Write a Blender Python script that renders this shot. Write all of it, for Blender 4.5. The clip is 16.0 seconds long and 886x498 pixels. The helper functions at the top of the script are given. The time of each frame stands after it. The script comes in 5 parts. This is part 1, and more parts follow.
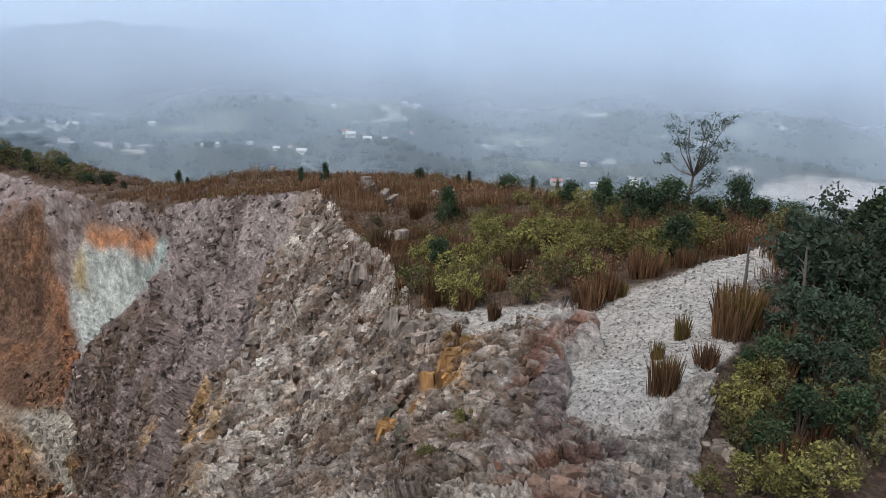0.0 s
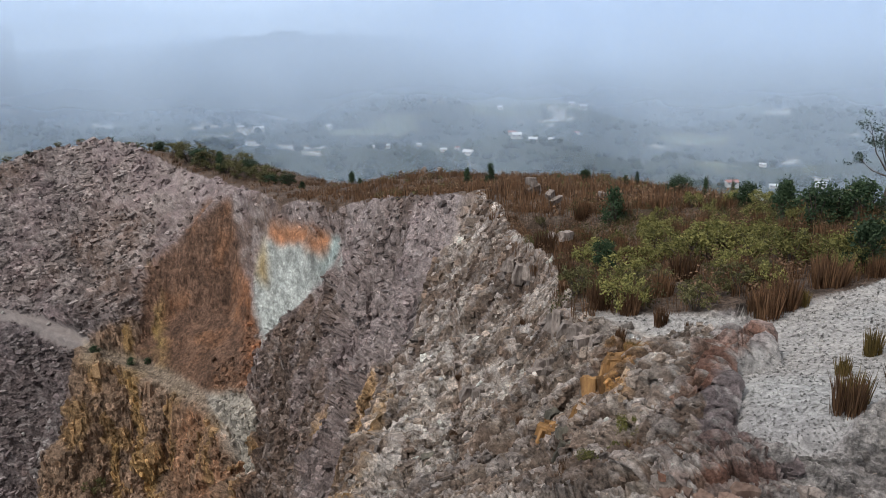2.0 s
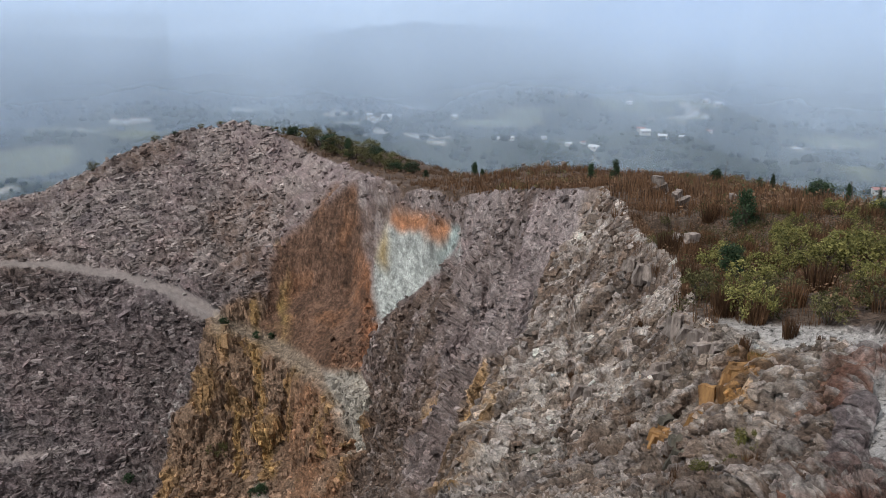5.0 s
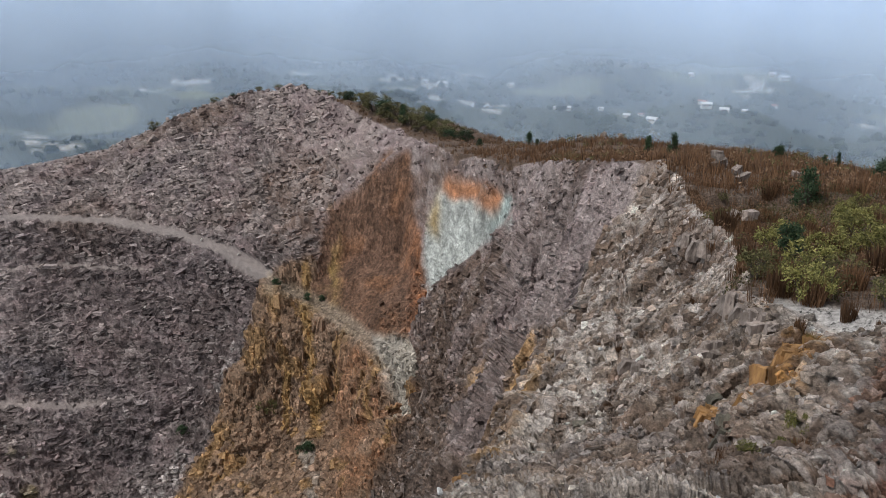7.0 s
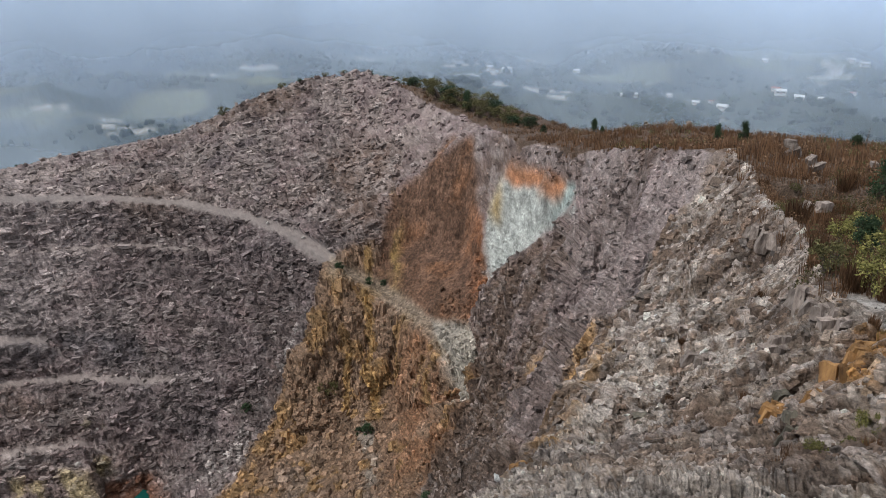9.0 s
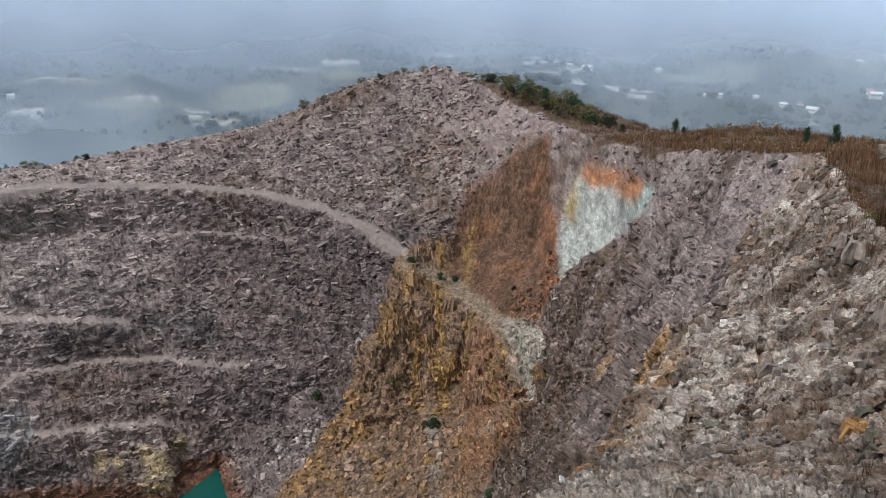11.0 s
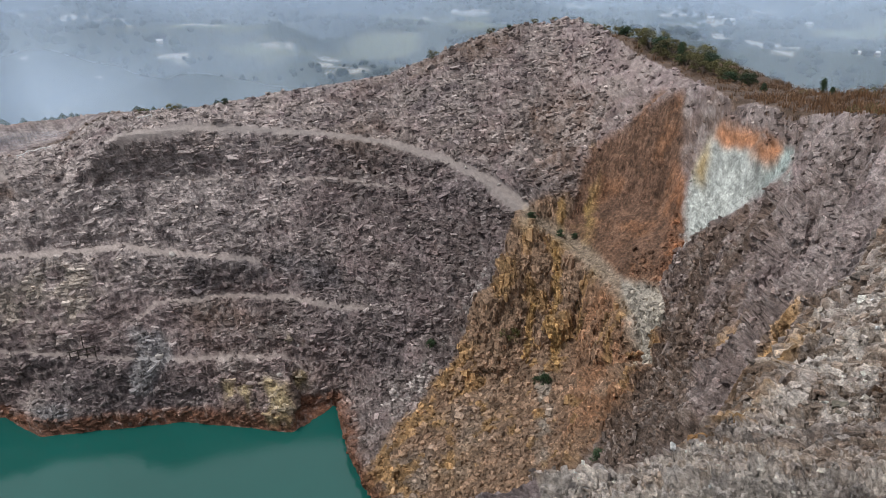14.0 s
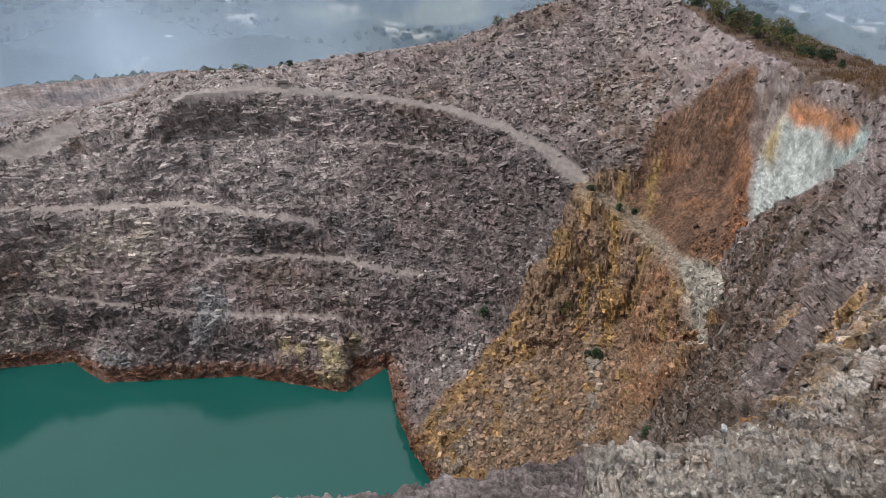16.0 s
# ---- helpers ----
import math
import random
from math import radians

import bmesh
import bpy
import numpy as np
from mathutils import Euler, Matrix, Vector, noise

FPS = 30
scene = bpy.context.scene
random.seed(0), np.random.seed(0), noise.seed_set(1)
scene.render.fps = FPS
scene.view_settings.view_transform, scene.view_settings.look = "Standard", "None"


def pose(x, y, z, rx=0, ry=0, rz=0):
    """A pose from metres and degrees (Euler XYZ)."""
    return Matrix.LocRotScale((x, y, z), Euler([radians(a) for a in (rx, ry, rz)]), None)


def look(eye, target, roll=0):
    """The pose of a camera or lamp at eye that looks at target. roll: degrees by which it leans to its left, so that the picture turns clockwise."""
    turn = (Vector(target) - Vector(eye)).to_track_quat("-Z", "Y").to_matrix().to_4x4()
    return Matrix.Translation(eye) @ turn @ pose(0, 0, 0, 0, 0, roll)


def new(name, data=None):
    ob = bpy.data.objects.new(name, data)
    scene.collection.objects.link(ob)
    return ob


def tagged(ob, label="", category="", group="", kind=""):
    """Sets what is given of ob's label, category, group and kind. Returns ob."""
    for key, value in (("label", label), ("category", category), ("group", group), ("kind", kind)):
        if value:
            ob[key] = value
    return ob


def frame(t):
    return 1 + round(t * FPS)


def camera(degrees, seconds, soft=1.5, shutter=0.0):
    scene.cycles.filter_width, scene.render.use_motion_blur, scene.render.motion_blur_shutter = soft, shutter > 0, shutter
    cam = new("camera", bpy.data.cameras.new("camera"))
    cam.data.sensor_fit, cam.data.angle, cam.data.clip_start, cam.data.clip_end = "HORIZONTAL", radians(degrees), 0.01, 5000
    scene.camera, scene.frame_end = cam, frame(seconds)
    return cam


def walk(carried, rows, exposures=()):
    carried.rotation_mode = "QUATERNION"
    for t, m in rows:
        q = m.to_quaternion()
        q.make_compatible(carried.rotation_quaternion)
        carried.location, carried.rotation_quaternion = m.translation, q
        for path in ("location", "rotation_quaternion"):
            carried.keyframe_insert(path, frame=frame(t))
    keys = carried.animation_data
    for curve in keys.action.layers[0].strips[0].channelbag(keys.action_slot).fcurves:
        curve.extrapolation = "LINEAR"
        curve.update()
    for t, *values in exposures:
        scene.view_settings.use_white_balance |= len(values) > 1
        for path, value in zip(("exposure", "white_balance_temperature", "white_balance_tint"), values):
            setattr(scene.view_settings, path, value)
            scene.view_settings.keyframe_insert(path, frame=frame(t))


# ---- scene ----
cam = camera(58.9, 16.0, soft=0.8)
walk(cam, [
    (0.0, pose(0.0, 0.0, 105.0, 74.28, -1.36, 0.38)),
    (0.5, pose(0.0, 0.0, 105.0, 74.33, -1.23, 2.13)),
    (1.0, pose(0.0, 0.0, 105.0, 74.28, -0.66, 5.11)),
    (1.5, pose(0.0, 0.0, 105.0, 74.18, -0.20, 8.35)),
    (2.0, pose(0.0, 0.0, 105.0, 74.28, 0.74, 12.14)),
    (2.5, pose(0.0, 0.0, 105.0, 74.54, 1.62, 15.29)),
    (3.0, pose(0.0, 0.0, 105.0, 74.87, 1.65, 16.96)),
    (3.5, pose(0.0, 0.0, 105.0, 74.86, 1.34, 18.24)),
    (4.0, pose(0.0, 0.0, 105.0, 74.71, 0.90, 18.99)),
    (4.5, pose(0.0, 0.0, 105.0, 74.32, 0.46, 20.21)),
    (7.0, pose(0.0, 0.0, 105.0, 71.44, -0.71, 25.44)),
    (7.5, pose(0.0, 0.0, 105.0, 71.21, -0.68, 26.90)),
    (8.0, pose(0.0, 0.0, 105.0, 70.94, -0.82, 27.46)),
    (8.5, pose(0.0, 0.0, 105.0, 70.64, -0.73, 28.64)),
    (9.0, pose(0.0, 0.0, 105.0, 70.42, -0.25, 30.01)),
    (11.5, pose(0.0, 0.0, 105.0, 70.18, 0.09, 38.48)),
    (12.0, pose(0.0, 0.0, 105.0, 69.98, 0.54, 41.41)),
    (12.5, pose(0.0, 0.0, 105.0, 69.27, 0.20, 42.45)),
    (13.0, pose(0.0, 0.0, 105.0, 67.93, -0.06, 43.13)),
    (13.5, pose(0.0, 0.0, 105.0, 67.37, 0.03, 43.82)),
    (14.0, pose(0.0, 0.0, 105.0, 66.76, 0.05, 44.84)),
    (14.5, pose(0.0, 0.0, 105.0, 66.07, -0.05, 45.95)),
    (15.0, pose(0.0, 0.0, 105.0, 65.41, -0.21, 47.16)),
    (15.5, pose(0.0, 0.0, 105.0, 64.97, -0.43, 48.19)),
    (16.0, pose(0.0, 0.0, 105.0, 64.43, -0.51, 49.59)),
], [(0, -0.2), (4.5, -0.25), (7, -0.2), (9, -0.15), (11.5, -0.05), (13, 0.0), (16, 0.05)])

# ---- light: overcast, low cloud ----
world = bpy.data.worlds.new("overcast_world")
scene.world = world
world.use_nodes = True
wn, wl = world.node_tree.nodes, world.node_tree.links
wn.clear()
sky = wn.new("ShaderNodeTexSky")
sky.sky_type, sky.sun_disc = "NISHITA", False
sky.sun_elevation, sky.sun_rotation = radians(54), radians(223)
sky.air_density, sky.dust_density = 1.2, 4.0
cloud = wn.new("ShaderNodeMixRGB")
cloud.inputs[0].default_value = 0.85
cloud.inputs[2].default_value = (7.2, 7.4, 7.9, 1)
wbg = wn.new("ShaderNodeBackground")
wbg.inputs[1].default_value = 0.112
wout = wn.new("ShaderNodeOutputWorld")
wl.new(sky.outputs[0], cloud.inputs[1])
wl.new(cloud.outputs[0], wbg.inputs[0])
wl.new(wbg.outputs[0], wout.inputs[0])

sun_data = bpy.data.lights.new("sun", "SUN")
sun_data.energy, sun_data.angle, sun_data.color = 2.3, radians(12), (1.0, 0.97, 0.93)
sun = new("sun", sun_data)
sun.matrix_world = look((0, 0, 300), (150, 160, 0))
scene.view_settings.exposure = 0.0

# Survey lines of the pit: (bearing in degrees, metres out, metres up)
RIM_EDGE = [(0.3, 25.3, 95.5), (2.7, 27, 95.1), (2.9, 36, 93.7), (5.9, 46, 92.4), (7.6, 62, 90.4), (9.4, 86, 87.5), (14.7, 105, 83.0), (19.3, 128, 77.4), (24.1, 150, 74.2), (27.9, 185, 71.2), (31.2, 212, 71.6)]
HILL_CREST = [(32.8, 225, 74.4), (36.0, 238, 75.5), (39.1, 243, 74.4), (41.8, 245, 70.6), (45.3, 246, 63.8), (48.7, 246, 58.0), (52.3, 244, 55.9), (59.4, 240, 52.3), (63.8, 236, 51.0), (68.4, 232, 53.3), (71.2, 229, 47.5), (75.3, 224, 45.4), (79.8, 226, 43.0)]
HAUL_ROAD = [(67.8, 211, 52.7), (63.1, 214, 52.2), (58.7, 213, 50.7), (53.8, 210, 49.5), (48.8, 204, 48.0), (44.5, 194, 46.0), (41.4, 184, 43.8), (38.5, 171, 41.6)]
BENCH_HIGH = [(80.9, 203, 30.0), (75.8, 198, 29.0), (68.9, 193, 29.0), (64.9, 186, 27.3), (59.4, 182, 25.0)]
BENCH_TOP = [(71.7, 209, 40.5), (65.5, 207, 40.5), (59.0, 203, 39.8), (52.2, 198, 39.8), (46.5, 188, 39.1)]
BENCH_MID = [(66.9, 178, 19.6), (62.2, 178, 18.6), (57.3, 174, 18.3), (53.2, 168, 17.3)]
BENCH_LOW = [(80.2, 189, 13.4), (72.5, 172, 11.8), (66.2, 165, 10.3), (58.0, 160, 9.9)]
SHORE = [(83.3, 184.7, 0.0), (78.6, 178.5, 0.0), (76.6, 166.4, 0.0), (66.3, 158.0, 0.0), (57.9, 146.8, 0.0), (57.2, 154.9, 0.0), (53.9, 155.2, 0.0), (52.9, 134.9, 0.0), (49.3, 113.4, 0.0)]
SPUR_RIDGE = [(38.2, 163, 42.7), (39.6, 158, 33.4), (41.5, 153, 25.3), (43.0, 148, 14.5), (45.9, 142, 7.4), (48.4, 130, 6.9)]
LEDGE = [(38.5, 168, 41.3), (36.6, 163, 39.3), (35.1, 158, 39.3), (33.2, 150, 38.6), (30.6, 138, 38.7), (28.0, 128, 40.8)]
LEDGE_WALL_FOOT = [(36.0, 165, 39.1), (34.2, 157, 38.4), (31.6, 145, 38.3), (29.1, 138, 39.1), (27.0, 131, 41.2)]
ORANGE_TOP = [(33.7, 176, 54.7), (32.4, 176, 58.2), (30.4, 174, 63.6), (29.2, 174, 68.1), (27.5, 172, 71.8)]
ORANGE_MID = [(32.2, 170, 47.0), (28.3, 162, 48.3), (26.4, 147, 47.2)]
TRIANGLE = [(26.2, 160, 63.6), (23.0, 142, 67.8), (19.7, 124, 69.5), (22.7, 135, 59.5), (25.9, 143, 48.8)]
OVER_TRIANGLE = [(22.2, 137, 75.4), (18.9, 120, 77.0)]
PAD_FOOT = [(29.0, 127, 32.2), (26.4, 124, 35.7), (24.0, 119, 46.4)]
SPUR_FACE = [(36.0, 153, 27.6), (33.2, 149, 25.1), (35.8, 146, 20.5), (32.9, 139, 20.2), (38.9, 143, 14.7), (35.5, 135, 17.2), (29.3, 126, 29.4)]
APRON = [(32.5, 120, 22.4), (37.6, 122, 14.5), (42.1, 120, 10.1), (34.8, 104, 18.4), (29.3, 86, 39.7), (42.5, 104, 13.3), (26.1, 92, 43.8), (26.2, 66, 52.3)]
GREY_SLOPE = [(20.4, 122, 60.1), (22.8, 116, 54.1), (17.8, 104, 59.6), (21.8, 104, 51.9), (22.8, 90, 52.3), (19.2, 86, 62.8), (15.7, 96, 69.7), (17.7, 108, 72.7), (14.5, 96, 80.3), (15.4, 92, 72.7), (11.5, 84, 81.8), (13.2, 82, 75.8)]
NEAR_EDGE = [(23.8, 19, 91.0), (20.5, 27, 87.2), (18.4, 37, 84.0), (16.6, 47, 82.3), (13.9, 58, 80.7), (12.9, 72, 81.2), (11.0, 83, 83.2)]
RAVINE = [(40.5, 170, 32.2), (42.9, 161, 21.0)]
RIM_BACK = [(28.8, 216, 73.0), (26.3, 208, 72.0), (23.4, 200, 70.1), (20.5, 188, 69.1), (17.2, 168, 71.3), (14.0, 150, 78.0)]
GULLY = [(27.0, 38, 58.0), (24.0, 47, 54), (21.0, 58, 51), (18, 66, 54), (15.5, 74, 62)]
NEAR_SLOPE = [(10.3, 22, 91.3), (7.4, 28, 90.5), (3.8, 31, 91.7), (6.6, 42, 89.9), (4.6, 46, 90.8), (6.4, 60, 88.9), (-1.0, 19, 94.8), (-1.8, 22.5, 94.9), (1.5, 17, 94.2), (6.5, 19, 92.5)]
NEAR_LEDGE = [(29.3, 12.5, 94.4), (23.5, 12.5, 95.2), (16.8, 12.5, 95.8), (10.8, 12.5, 96.3)]
PATH = [(-3.5, 25, 95.7), (-12.1, 23, 96.4), (-16.7, 26.5, 96.9), (-20.8, 28.5, 97.3), (-24.6, 30, 97.7), (-9.8, 19, 96.8), (-18.1, 16.1, 97.6), (-11.9, 15, 97.1), (-19.7, 18.5, 97.5), (-22.7, 21.5, 97.8)]
FOOT_RIGHT = [(-22.0, 17.5, 97.2), (-25.5, 22, 97.1), (-29.7, 28, 97.4), (-23.3, 14.5, 96.5), (-31.6, 17, 96.8)]
PLATEAU = [(0.1, 38, 93.4), (-4.1, 44, 93.1), (-4.8, 82, 88.2), (1.1, 120, 82.4), (6.1, 132, 80.5), (12.6, 140, 79.1), (-8.9, 60, 92.0), (-13.1, 44, 94.5), (-17.5, 44, 95.7), (-22.7, 42, 95.7), (-9.2, 36, 94.9)]
FINE_B, COARSE_B = 0.135, 6.0

# ---- numbers and noise ----
def hash3(ix, iy, iz):
    h = (ix * 374761393 + iy * 668265263 + iz * 1274126177) & 0x7FFFFFFF
    h = ((h ^ (h >> 13)) * 1274126177) & 0x7FFFFFFF
    h = ((h ^ (h >> 16)) * 461845907) & 0x7FFFFFFF
    return ((h ^ (h >> 15)) & 0xFFFF) / 65535.0


def vnoise(x, y, z):
    """Smooth value noise, -1 to 1."""
    fx, fy, fz = np.floor(x), np.floor(y), np.floor(z)
    ix, iy, iz = fx.astype(np.int64), fy.astype(np.int64), fz.astype(np.int64)
    u, v, w = x - fx, y - fy, z - fz
    u, v, w = u * u * (3 - 2 * u), v * v * (3 - 2 * v), w * w * (3 - 2 * w)
    out = 0
    for dx in (0, 1):
        for dy in (0, 1):
            for dz in (0, 1):
                out = out + hash3(ix + dx, iy + dy, iz + dz) * (u if dx else 1 - u) * (v if dy else 1 - v) * (w if dz else 1 - w)
    return out * 2 - 1


def fbm(x, y, z, size, octaves=4, gain=0.5, ridged=False):
    total, amp, norm = 0, 1.0, 0.0
    for k in range(octaves):
        s = 2.03 ** k / size
        n = vnoise(x * s + 17.3 * k, y * s - 9.1 * k, z * s + 4.7 * k)
        total = total + amp * ((1 - 2 * np.abs(n)) if ridged else n)
        norm += amp
        amp *= gain
    return total / norm


def smooth(a, b, x):
    t = np.clip((x - a) / (b - a), 0, 1)
    return t * t * (3 - 2 * t)


def place(b, r):
    """Plan position from a bearing (degrees to the left of north) and a distance."""
    return -r * np.sin(np.radians(b)), r * np.cos(np.radians(b))


def inside(poly, x, y):
    """True where (x, y) lies in the polygon."""
    hit = np.zeros(x.shape, bool)
    for (x0, y0), (x1, y1) in zip(poly, poly[1:] + poly[:1]):
        if y0 != y1:
            hit ^= ((y0 > y) != (y1 > y)) & (x < (x1 - x0) * (y - y0) / (y1 - y0) + x0)
    return hit


def polyline_distance(line, x, y):
    best = np.full(x.shape, 1e9)
    pts = [place(b, r) for b, r, z in line]
    for (x0, y0), (x1, y1) in zip(pts, pts[1:]):
        dx, dy = x1 - x0, y1 - y0
        t = np.clip(((x - x0) * dx + (y - y0) * dy) / (dx * dx + dy * dy), 0, 1)
        best = np.minimum(best, np.hypot(x - x0 - t * dx, y - y0 - t * dy))
    return best


# ---- the ground's form ----
def valley(b, r):
    """Height of the far country."""
    z = np.interp(r, [300, 420, 600, 900, 1250, 1700, 2500, 4300], [40, 8, -32, -48, -42, -30, 0, 20])
    wood_ridge = smooth(14, 34, b) * np.exp(-((r - 960) / 190) ** 2) * (26 + 5 * np.sin(b * 0.11))
    hill = smooth(36, 19, b) * np.exp(-((r - 1450) / 200) ** 2) * 14
    top = np.interp(b, [-40, 5, 14, 24, 30, 36, 38.5, 45, 57, 70, 90], [40, 45, 75, 95, 66, -8, -40, -12, 44, 90, 110]) + 4 * np.sin(b * 1.7) + 3 * np.sin(b * 4.3)
    mountain = smooth(1480, 1800, r) * np.maximum(top + 30, 0) * (1 - 0.5 * smooth(1850, 2600, r))
    return z + wood_ridge + hill + mountain


def shelf(line, out, up=0.3):
    """The inner edge of a bench that is some metres wide."""
    return [(b, r + out, z + up) for b, r, z in line]


BACK_OF_CREST = [(b, r + 45, z - 9) for b, r, z in HILL_CREST] + [(27, 240, 60), (20, 215, 62), (12, 200, 62), (4, 190, 62), (-6, 150, 68), (-14, 100, 80), (-24, 90, 82), (-34, 90, 82)]
LAKE_BED = [(92, 178, -5), (84, 172, -6), (76, 155, -6), (66, 148, -6), (59, 138, -6), (55.5, 142, -5), (55, 130, -6), (52, 108, -6), (60, 75, -6), (80, 70, -6), (105, 75, -6), (120, 95, -6), (112, 150, -6)]
LAKE_BED_NEAR = [(47, 93, 1.5), (47, 80, 3), (52, 66, 2), (60, 60, 1), (80, 56, 1), (105, 58, 2), (125, 80, 2), (128, 110, 2), (118, 165, 2), (100, 190, 1.5)]
NEAR_WALL = [(36, 60, 38), (40, 34, 55), (55, 30, 58), (80, 28, 60), (110, 32, 60), (135, 60, 55), (140, 130, 55), (118, 210, 50), (95, 215, 50)]
NEAR_TOP = [(0, 9, 96.5), (36, 12.5, 93.5), (50, 12, 94), (70, 12, 94), (100, 13, 94), (140, 20, 92), (180, 40, 90), (-60, 25, 95), (-110, 30, 94), (-150, 35, 92), (160, 130, 70), (-60, 80, 84), (-110, 80, 82), (-160, 90, 80)]

terrain_lines = [RIM_EDGE, HILL_CREST, HAUL_ROAD, shelf(HAUL_ROAD, 3.2), BENCH_HIGH, shelf(BENCH_HIGH, 4.5), BENCH_TOP, shelf(BENCH_TOP, 2.5),
                 BENCH_MID, shelf(BENCH_MID, 3.5), BENCH_LOW, shelf(BENCH_LOW, 3.2), SHORE, shelf(SHORE, 1.2, 2.2), SPUR_RIDGE, LEDGE, LEDGE_WALL_FOOT,
                 ORANGE_TOP, TRIANGLE[:3], PAD_FOOT, NEAR_EDGE, RAVINE, RIM_BACK, GULLY, NEAR_LEDGE, BACK_OF_CREST]
terrain_spots = [ORANGE_MID, TRIANGLE[3:], OVER_TRIANGLE, SPUR_FACE, APRON, GREY_SLOPE, NEAR_SLOPE, PATH, FOOT_RIGHT, PLATEAU, LAKE_BED, LAKE_BED_NEAR, NEAR_WALL, NEAR_TOP]


def build_tin():
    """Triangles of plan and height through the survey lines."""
    from mathutils.geometry import delaunay_2d_cdt
    xy, zz, edges, seen = [], [], [], {}

    def add(b, r, z):
        x, y = place(b, r)
        key = (round(float(x), 1), round(float(y), 1))
        if key not in seen:
            seen[key] = len(xy)
            xy.append(Vector((float(x), float(y))))
            zz.append(float(z))
        return seen[key]
    for line in terrain_lines:
        ids = [add(*p) for p in line]
        edges += [(a, b) for a, b in zip(ids, ids[1:]) if a != b and line is not BACK_OF_CREST]
    for spots in terrain_spots:
        for p in spots:
            add(*p)
    for b in range(-180, 180, 10):
        add(b, 330, float(valley(np.array(b), np.array(330.0))))
        add(b, 440, float(valley(np.array(b), np.array(440.0))))
    add(0, 0, 97)
    v, e, f, vo, eo, fo = delaunay_2d_cdt(xy, edges, [], 0, 0.01)
    vz = []
    for k, src in enumerate(vo):
        if src:
            vz.append(zz[src[0]])
        else:
            d = [((v[k] - xy[j]).length, zz[j]) for j in range(len(xy))]
            d.sort()
            w = [1 / (q[0] + 0.1) for q in d[:2]]
            vz.append((d[0][1] * w[0] + d[1][1] * w[1]) / sum(w))
    return np.array([tuple(p) for p in v]), np.array(vz), f


TIN_XY, TIN_Z, TIN_F = build_tin()


def tin_height(x, y):
    out = np.full(x.shape, np.nan)
    for a, b, c in TIN_F:
        (x0, y0), (x1, y1), (x2, y2) = TIN_XY[a], TIN_XY[b], TIN_XY[c]
        box = np.nonzero((x >= min(x0, x1, x2) - 1e-6) & (x <= max(x0, x1, x2) + 1e-6) & (y >= min(y0, y1, y2) - 1e-6) & (y <= max(y0, y1, y2) + 1e-6))[0]
        if not len(box):
            continue
        d = (y1 - y2) * (x0 - x2) + (x2 - x1) * (y0 - y2)
        if abs(d) < 1e-9:
            continue
        u = ((y1 - y2) * (x[box] - x2) + (x2 - x1) * (y[box] - y2)) / d
        w = ((y2 - y0) * (x[box] - x2) + (x0 - x2) * (y[box] - y2)) / d
        ok = (u >= -1e-6) & (w >= -1e-6) & (u + w <= 1 + 1e-6)
        out[box[ok]] = (u * TIN_Z[a] + w * TIN_Z[b] + (1 - u - w) * TIN_Z[c])[ok]
    return out


# Grid: fine over the pit and its rim, coarse behind and far off
BEARINGS = np.concatenate([np.arange(-33, 86, FINE_B), np.arange(86, 327, COARSE_B)])
N_FINE = int((BEARINGS < 86).sum())
PLAN_R = np.concatenate([np.geomspace(6, 12, 40)[:-1], np.geomspace(12, 45, 330)[:-1], np.geomspace(45, 110, 230)[:-1], np.geomspace(110, 235, 480)[:-1], np.geomspace(235, 290, 40)])
FAR_R = np.geomspace(290, 4600, 100)[1:]
nb, n_rows = len(BEARINGS), 525


def grid_blur(a, n):
    for _ in range(n):
        a[:, 1:-1] = 0.25 * a[:, :-2] + 0.5 * a[:, 1:-1] + 0.25 * a[:, 2:]
        a[1:-1] = 0.25 * a[:-2] + 0.5 * a[1:-1] + 0.25 * a[2:]
    return a


def stair(z, step, sharp):
    """Height turned into treads and risers."""
    k = np.floor(z / step)
    return step * (k + smooth(0.5 - sharp, 0.5 + sharp, z / step - k))


def saw(u):
    """Steps that rise at once and fall away slowly."""
    f = u - np.floor(u)
    return np.minimum(f / 0.10, (1 - f) / 0.90)


def edge_range(b):
    """How far out the near slope ends."""
    return np.interp(b, [-8, 9, 11, 12.9, 13.9, 16.6, 18.4, 20.5, 23.8, 29, 33], [100, 92, 86, 75, 61, 50, 40, 30, 22, 16, 15])


SPUR_PLAN = [(38.8, 172), (35.3, 169), (32.4, 163), (30.5, 161), (29.0, 149), (28.2, 140), (27.4, 128), (26.6, 114), (28, 104), (33, 104), (38, 102), (43, 98), (48, 106), (51, 118), (51.5, 126), (48.4, 137), (45.6, 146), (43, 152), (41.5, 156), (39.6, 161)]
PATH_PLAN = [(0.9, 25.9), (-2.9, 24.2), (-6.3, 23.3), (-8.9, 22.3), (-12.5, 20.2), (-12.6, 19.6), (-9.5, 18.7), (-10.1, 16.7), (-9.8, 15.6), (-12.9, 14.5), (-17.3, 15.0), (-18.9, 16.0), (-22.6, 19.3), (-22.2, 26.0), (-24.6, 28.5), (-33, 27), (-33, 30), (-24.4, 30.4), (-21.0, 29.8), (-16.5, 26.6), (-11.0, 24.4), (-5.2, 25.4), (0.9, 26.6)]
rim_poly = [place(b, r) for b, r, z in RIM_EDGE]
